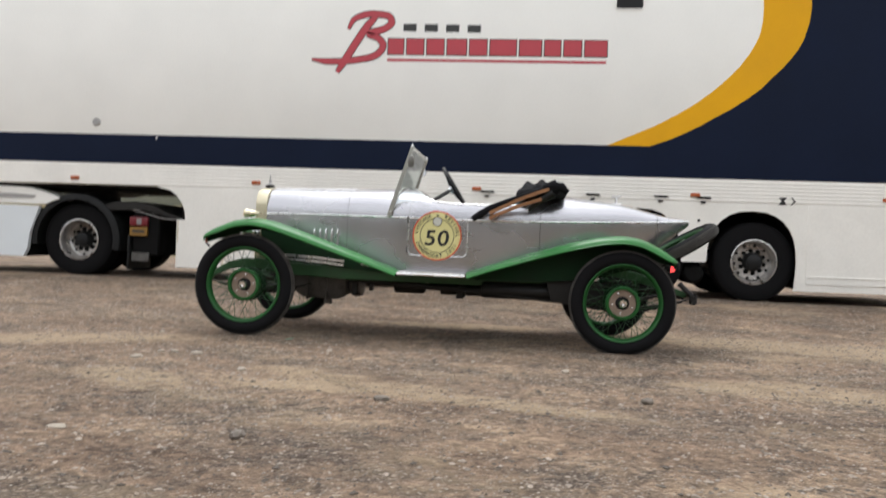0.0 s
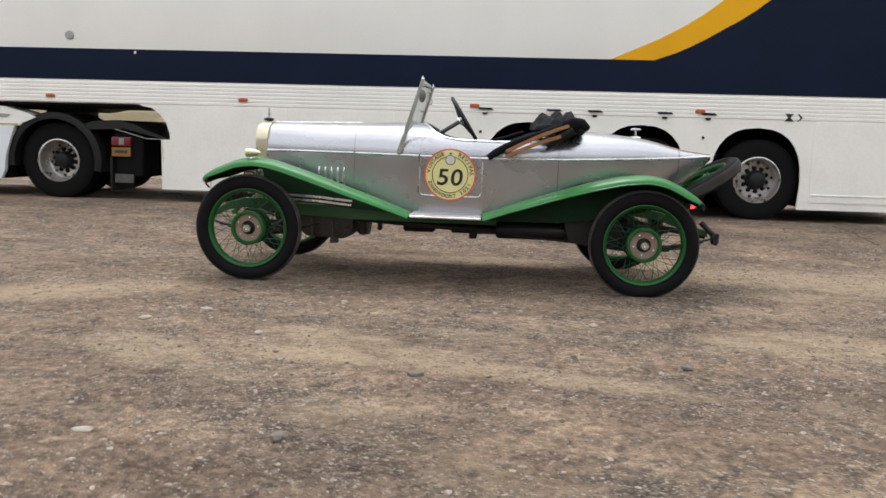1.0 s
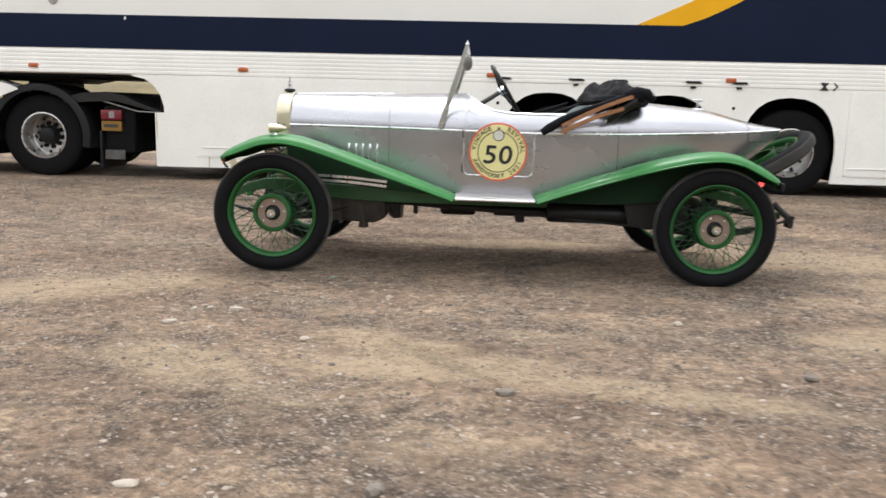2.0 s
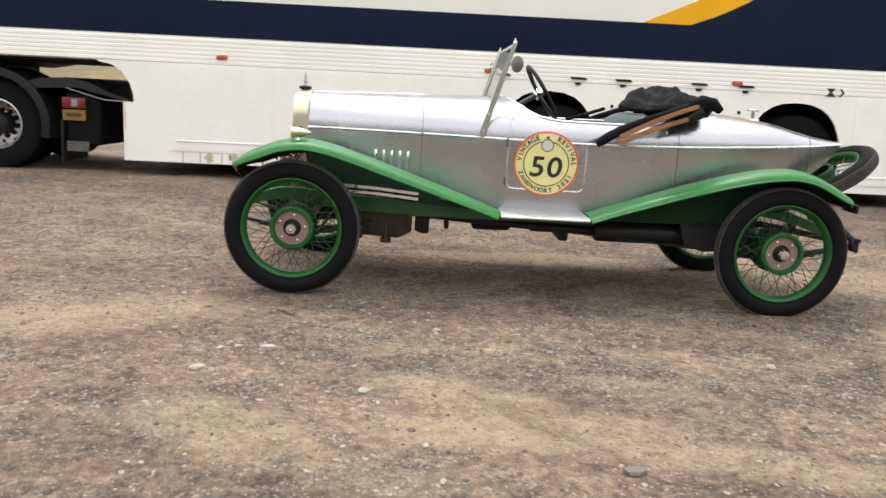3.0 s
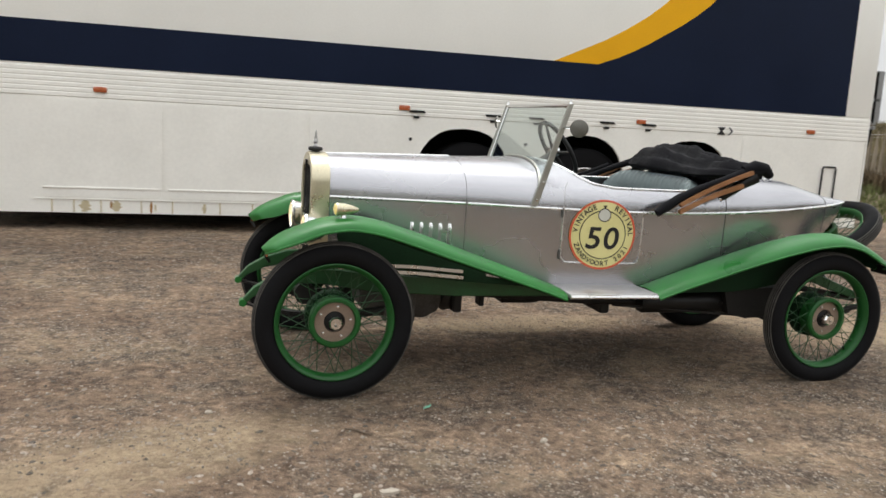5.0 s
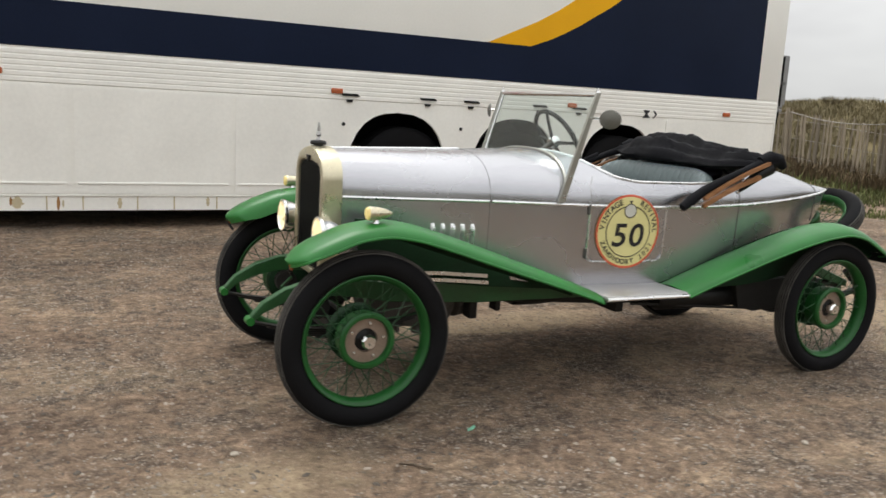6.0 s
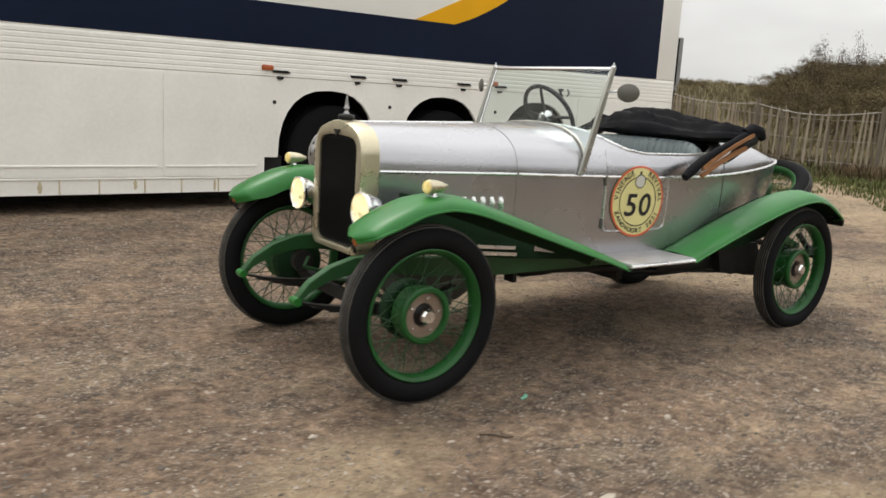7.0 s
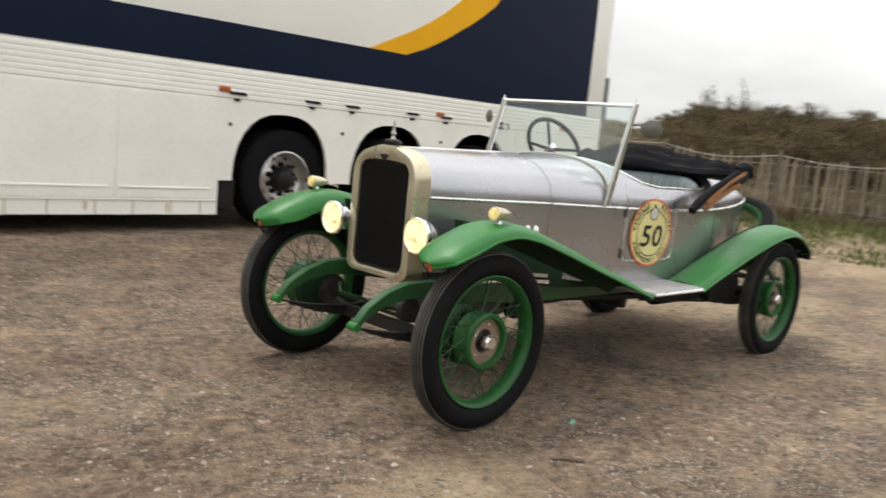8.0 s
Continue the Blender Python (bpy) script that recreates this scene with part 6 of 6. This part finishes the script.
def windscreen():
    def px(z):
        return 1.068 + (z - 0.96) * 0.302
    b = B()
    tube(b, [(px(1.488), -0.462, 1.488), (px(1.488), 0.462, 1.488)], 0.011, 8)
    frame_ob = part("windscreen", b, CHROME, car, "upright framed windscreen with clear glass")
    for s in (-1, 1):
        p = B()
        n = 8
        rows = []
        for k in range(n):
            z = 0.955 + (1.498 - 0.955) * k / (n - 1)
            w = 0.036 - 0.012 * k / (n - 1)
            x = px(z)
            rows.append([(x - w / 2, s * 0.476, z), (x + w / 2, s * 0.476, z), (x + w / 2, s * 0.460, z), (x - w / 2, s * 0.460, z)])
        rings(p, rows)
        part("post", p, POSTM, frame_ob, "flat tapered metal post")
        f = B()
        lathe(f, [(0.0, 0), (0.012, 0), (0.010, 0.010), (0.0, 0.012)], pose(px(1.49), s * 0.468, 1.496), 10)
        lathe(f, [(0.0, 0), (0.005, 0), (0.004, 0.020), (0.0, 0.022)], pose(px(1.49), s * 0.468, 1.50), 8)
        part("finial", f, CHROME, frame_ob)
        for z in (0.985, 1.08):
            c = B()
            lathe(c, [(0.0, 0), (0.008, 0), (0.007, 0.006), (0.0, 0.007)], pose(px(z), s * 0.474, z) @ (AXIS_Y if s < 0 else pose(0, 0, 0, -90)), 8)
            part("screw", c, CHROME, frame_ob)
        sd = B()
        tube(sd, [(px(z), s * 0.452, z) for z in (1.16, 1.3, 1.486)], 0.006, 6)
        part("side_rail", sd, CHROME, frame_ob)
    def scut(y):
        x = 1.135
        s_ = min(1.0, abs(y) / W(x)) ** (1 / 0.80)
        return ZM(x) + (ZT(x) - ZM(x)) * math.sqrt(max(0, 1 - s_ * s_)) ** 0.85
    ys = [0.45 * math.sin(math.pi / 2 * t) for t in steps(-1, 1, 25)]
    low = [(y, max(scut(y), 1.05) + 0.006) for y in ys]
    gl = B()
    outline = low + [(0.452, 1.482), (-0.452, 1.482)]
    fr = [gl.verts.new((px(z) - 0.002, y, z)) for y, z in outline]
    bk = [gl.verts.new((px(z) + 0.003, y, z)) for y, z in outline]
    gl.faces.new(fr)
    gl.faces.new(bk[::-1])
    pane = part("glass_pane", gl, GLASS, frame_ob, "clear glass", 15)
    pane.visible_shadow = False
    se = B()
    tube(se, [(px(z), y, z) for y, z in low], 0.0075, 8)
    part("scuttle_seal", se, POSTM, frame_ob, "dark grey seal")
    for (x, y, z, r, s) in ((1.236, -0.575, 1.372, 0.050, -1), (1.19, 0.545, 1.385, 0.042, 1)):
        m = B()
        lathe(m, [(0.0, 0.014), (r * 0.6, 0.011), (r, 0.002), (r, -0.006), (r * 0.94, -0.006), (r * 0.9, -0.002), (0.0, -0.002)], pose(x, y, z, 0, 0, -27 * s) @ Matrix.Diagonal((1, 1.14, 0.92, 1)) @ AXIS_X, 28)
        mo = part("mirror", m, MIRBACK, car, "round grey-backed mirror on the screen post")
        g = B()
        lathe(g, [(0.0, 0), (r * 0.89, 0), (r * 0.89, -0.002), (0.0, -0.002)], pose(x + 0.004, y, z, 0, 0, -27 * s) @ Matrix.Diagonal((1, 1.14, 0.92, 1)) @ AXIS_X, 28)
        part("mirror_glass", g, MIRROR, mo)
        a = B()
        tube(a, [(x, y, z), (x - 0.02, y - s * 0.05, z + 0.004), (px(z), s * 0.47, z)], 0.006, 6)
        part("arm", a, CHROME, mo)


windscreen()


def cockpit():
    c = Vector((1.507, 0.272, 1.237))
    ax = Vector((0.845, 0, 0.535))
    m = Matrix.Translation(c) @ ax.to_track_quat("Z", "Y").to_matrix().to_4x4()
    b = B()
    tube(b, [m @ Vector((0.190 * math.cos(a), 0.190 * math.sin(a), 0)) for a in steps(0, 2 * math.pi * 39 / 40, 40)], 0.0135, 10, loop=True)
    wh = part("steering_wheel", b, BLACK, car, "black four-spoke steering wheel")
    for k in range(4):
        a = radians(90 * k + 4)
        s = B()
        tube(s, [m @ Vector((0.02 * math.cos(a), 0.02 * math.sin(a), -0.03)), m @ Vector((0.183 * math.cos(a), 0.183 * math.sin(a), 0))], [0.011, 0.008], 8)
        part("spoke", s, SOOT, wh)
    h = B()
    lathe(h, [(0.0, -0.05), (0.035, -0.05), (0.038, -0.02), (0.026, 0.004), (0.0, 0.006)], m, 20)
    part("boss", h, CHROME, wh)
    st = B()
    tube(st, [c, c - ax * 0.62], 0.017, 10)
    part("column", st, CAST, wh, "dull metal steering column")
    d = B()
    y_ = [(y, z) for y, z in section(1.16, 88, False)[6:]]
    pts = [(-y + 0.012, z - 0.012) for y, z in y_] + [(y - 0.012, z - 0.012) for y, z in y_[::-1]]
    pts = [p for p in pts if p[1] > 0.9] + [(0.40, 0.93), (-0.40, 0.93)]
    plate(d, pts, 1.165, 1.18, 0)
    dash = part("dashboard", d, TRIM, car, "dark dashboard")
    for y, z, r in ((-0.15, 1.07, 0.04), (-0.04, 1.08, 0.035), (0.07, 1.07, 0.04), (0.42 - 0.6, 1.00, 0.02)):
        g = B()
        lathe(g, [(0.0, 0.0), (r, 0.0), (r, 0.012), (r * 0.88, 0.012), (r * 0.86, 0.006), (0.0, 0.006)], pose(1.18, y, z) @ pose(0, 0, 0, 0, 90), 20)
        part("gauge", g, CHROME, dash)
    # pleated seat: squab across the cockpit and a curved backrest with rounded top
    q = B()
    rows = []
    for y in steps(-0.47, 0.47, 153):
        pl = -0.026 * abs(math.sin(math.pi * (y + 0.47) / 0.0495)) ** 0.45
        k = 1 - (abs(y) / 0.475) ** 7
        back = 1.93 + 0.09 * k
        top = 1.045 + 0.090 * k ** 0.6
        rows.append([(back - 0.02 - pl, y, 0.70), (back - 0.035 - pl, y, 0.85), (back - 0.02 - pl, y, top - 0.10), (back + 0.005 - pl * 0.8, y, top - 0.03), (back + 0.045, y, top), (back + 0.10, y, top - 0.02), (back + 0.12, y, top - 0.10), (back + 0.12, y, 0.70)])
    rings(q, rows)
    seat = part("seat", q, LEATHER, car, "grey-green pleated leather bench seat", 60)
    cu = B()
    rows = []
    for y in steps(-0.42, 0.42, 43):
        pl = 0.008 * abs(math.sin(math.pi * (y + 0.42) / 0.06))
        rows.append([(1.46, y, 0.66), (1.45, y, 0.76), (1.50, y, 0.80 - pl), (1.70, y, 0.795 - pl), (1.90, y, 0.77 - pl), (1.90, y, 0.66)])
    rings(cu, rows)
    part("cushion", cu, LEATHER, seat, smooth=60)
    for s in (-1, 1):
        t = B()
        rows = []
        for x in steps(1.22, 1.95, 47):
            pl = 0.006 * abs(math.sin(math.pi * (x - 1.22) / 0.05))
            rows.append([(x, s * (low_y(x, (z - ZB(x)) / (ZM(x) - ZB(x))) - 0.022 - pl), z) for z in steps(0.62, min(0.985, ZM(x) + 0.03), 5)])
        rings(t, rows, closed=False, cap=False)
        sheet(part("side_trim", t, LEATHER, car, "grey-green pleated side trim"), 0.004)
    lv = B()
    tube(lv, [(1.62, 0.46, 0.80), (1.60, 0.47, 1.0), (1.58, 0.47, 1.07)], [0.008, 0.008, 0.013], 8)
    part("hand_brake", lv, CHROME, car)


cockpit()


def folded_hood():
    """The hood let down behind the seats: cloth in heavy folds, held by two wooden bows a side."""
    b = B()
    rows = []
    ctrl = ((2.055, 1.165), (2.085, 1.195), (2.14, 1.222), (2.20, 1.232), (2.26, 1.250), (2.31, 1.240), (2.36, 1.244), (2.41, 1.218), (2.44, 1.175), (2.40, 1.135), (2.30, 1.140), (2.18, 1.140), (2.09, 1.145), (2.055, 1.165))
    px_, pz_ = spline(*[(k, p[0]) for k, p in enumerate(ctrl)]), spline(*[(k, p[1]) for k, p in enumerate(ctrl)])
    m = 52
    for y in steps(-0.60, 0.60, 90):
        e = abs(y) / 0.60
        lift = 0.012 * math.sin(y * 5.5 + 1.2) + 0.042 * math.exp(-((y - 0.16) / 0.26) ** 2)
        side = smooth01(0.72 if y < 0 else 0.50, 1.0, e)
        row = []
        for j in range(m):
            t = 13 * j / m
            x, z = px_(t), pz_(t)
            top = smooth01(9.5, 7.5, t) * smooth01(-0.5, 1.5, t)
            fold = 0.017 * math.sin(t * 3.4 + y * 3.1 + 1.5 * noise.noise(Vector((y * 3, t * 0.7, 0)))) + 0.018 * noise.noise(Vector((y * 9, t * 1.3, 5))) + 0.008 * noise.noise(Vector((y * 24, t * 2.5, 8)))
            zz = z + (lift + fold) * top
            xx = x + 0.012 * noise.noise(Vector((y * 5, t, 2))) - 0.02 * (1 - e * e)
            row.append((xx + (2.30 - xx) * 0.55 * side, y, zz + (1.19 - zz) * 0.45 * side))
        rows.append(row)
    rings(b, rows)
    hood = part("folded_hood", b, CLOTH, car, "folded black cloth hood lying behind the seats", 70)
    for s in (-1, 1):
        yo = s * 0.60
        # cloth-wrapped front end, upper arm, rear bundle
        f = B()
        tube(f, [(1.725, yo, 0.950), (1.775, yo, 0.985), (1.86, yo, 1.040), (1.98, yo, 1.095), (2.12, yo, 1.145), (2.26, yo * 0.99, 1.190), (2.35, yo * 0.98, 1.205)], [0.022, 0.028, 0.024, 0.019, 0.020, 0.028, 0.036], 10)
        part("wrapped_arm", f, CLOTH, hood, "cloth wrapped round the hood arm")
        for (xa, za), (xb, zb2) in (((1.850, 0.998), (2.29, 1.196)), ((1.850, 0.960), (2.235, 1.118))):
            w = B()
            tube(w, [(xa + (xb - xa) * t, s * 0.612, za + (zb2 - za) * t + 0.012 * math.sin(math.pi * t)) for t in steps(0, 1, 9)], 0.01, flat=(0.026, 0.026))
            bmesh.ops.bevel(w, geom=[e for e in w.edges], offset=0.004, segments=2, affect="EDGES")
            part("wooden_bow", w, ASH, hood, "varnished wooden hood bow")
        e = B()
        tube(e, [(2.24, yo * 0.985, 1.200), (2.31, yo * 0.985, 1.222), (2.38, yo * 0.98, 1.212), (2.425, yo * 0.975, 1.175)], [0.026, 0.038, 0.036, 0.022], 10)
        part("bunched_cloth", e, CLOTH, hood, "bunched black cloth")
        g = B()
        tube(g, [(2.135, s * 0.545, 1.035), (2.17, s * 0.565, 1.065), (2.24, s * 0.58, 1.12), (2.32, s * 0.59, 1.17)], [0.020, 0.022, 0.028, 0.04], 10)
        part("hinge_plate", g, BLACK, hood)
        p = B()
        lathe(p, [(0.0, 0), (0.009, 0), (0.008, 0.005), (0.0, 0.006)], pose(2.135, s * 0.562, 1.035) @ (AXIS_Y if s < 0 else pose(0, 0, 0, -90)), 14)
        part("pivot_bolt", p, CHROME, hood, "bright pivot bolt")
        if s < 0:
            continue
        a = B()
        tube(a, [(1.72, s * 0.47, 1.06), (1.85, s * 0.50, 1.10), (2.0, s * 0.53, 1.15)], 0.012, 8)
        part("hood_strap", a, CLOTH, hood)


folded_hood()


def tail_fittings():
    b = B()
    tube(b, [(2.85, 0, 1.125), (2.85, 0, 1.19)], [0.012, 0.009], 10)
    f = part("fuel_cap", b, CHROME, car, "T-handled fuel filler cap on the tail")
    b = B()
    box(b, (2.812, -0.012, 1.186), (2.888, 0.012, 1.202), 0.005, seg=2)
    part("cap_handle", b, CHROME, f)
    b = B()
    lathe(b, [(0.0, 1.120), (0.045, 1.120), (0.040, 1.140), (0.0, 1.142)], pose(2.85, 0, 0), 20)
    part("cap_base", b, CHROME, f)


tail_fittings()


# ---- round number sticker on the near door ----
def badge():
    cx, cz, R = 1.453, 0.815, 0.190

    def on_skin(x, z, lift):
        return (x, -(skin(x, min(z, 1.03)) + lift), z)

    def disc(r0, r1, lift, n=64, rows=8):
        bm = B()
        rs = []
        for k in range(rows + 1):
            r = max(1e-4, r0 + (r1 - r0) * k / rows)
            rs.append([on_skin(cx + r * math.cos(a), cz + r * math.sin(a), lift) for a in (2 * math.pi * j / n for j in range(n))])
        rings(bm, rs, True, False)
        return bm

    st = part("number_sticker", disc(0.0, R, 0.0105), ST_YEL, car, "round pale yellow race sticker with number fifty")
    part("red_rim", disc(R - 0.011, R, 0.0118, rows=2), ST_RED, st, "orange-red rim")
    part("inner_ring", disc(0.128, 0.1335, 0.0118, rows=1), ST_BLK, st)
    bm = B()
    rs = []
    for r in (0.0001, 0.012, 0.026, 0.034):
        rs.append([on_skin(cx + 0.0 + r * math.cos(a), cz + 0.108 + r * math.sin(a), 0.0124) for a in (2 * math.pi * j / 32 for j in range(32))])
    rings(bm, rs, True, False)
    part("emblem_disc", bm, ST_GREY, st)
    bm = B()
    rs = []
    for r in (0.032, 0.037):
        rs.append([on_skin(cx + r * math.cos(a), cz + 0.108 + r * math.sin(a), 0.0132) for a in (2 * math.pi * j / 32 for j in range(32))])
    rings(bm, rs, True, False)
    part("emblem_ring", bm, CAST, st)
    bm = B()
    vs = [bm.verts.new(on_skin(cx + a, cz + b_, 0.0132)) for a, b_ in ((-0.012, 0.158), (0.012, 0.160), (0.004, 0.148), (0.002, 0.140), (-0.006, 0.150))]
    bm.faces.new(vs)
    part("emblem_flag", bm, ST_BLK, st)

    def glyph(ch, size, bold=0.0):
        cu = bpy.data.curves.new("glyph", "FONT")
        cu.body, cu.size, cu.align_x, cu.align_y, cu.offset = ch, size, "CENTER", "CENTER", bold
        cu.resolution_u = 6
        ob = bpy.data.objects.new("glyph", cu)
        scene.collection.objects.link(ob)
        bpy.context.view_layer.update()
        me = bpy.data.meshes.new_from_object(ob.evaluated_get(bpy.context.evaluated_depsgraph_get()))
        bpy.data.objects.remove(ob)
        bpy.data.curves.remove(cu)
        return me

    def lettering(name, items, size, bold, label, wide=1.0, slant=0.0):
        for ch, x, z, rot in items:
            if ch == " ":
                continue
            me = glyph(ch, size, bold)
            me.name = name
            c, s = math.cos(rot), math.sin(rot)
            for v in me.vertices:
                u, w = v.co.x * wide + v.co.y * slant, v.co.y
                v.co = Vector(on_skin(x + u * c - w * s, z + u * s + w * c, 0.0134))
            me.materials.clear()
            me.materials.append(ST_BLK)
            part(name, me, None, st, label)

    lettering("digit", [("5", cx - 0.050, cz - 0.024, 0), ("0", cx + 0.050, cz - 0.024, 0)], 0.166, 0.0024, "bold slanted black digit", 1.1, 0.11)

    def arc(text, a0, a1, r, inward):
        out = []
        for k, ch in enumerate(text):
            a = radians(a0 + (a1 - a0) * k / (len(text) - 1))
            out.append((ch, cx + r * math.cos(a), cz + r * math.sin(a), a - math.pi / 2 if not inward else a + math.pi / 2))
        return out

    lettering("letter", arc("VINTAGE", 172, 112, 0.158, False), 0.040, 0.0008, "")
    lettering("letter", arc("REVIVAL", 65, 3, 0.158, False), 0.040, 0.0008, "")
    lettering("letter", arc("ZANDVOORT 2021", 202, 334, 0.157, True), 0.036, 0.0008, "")


badge()
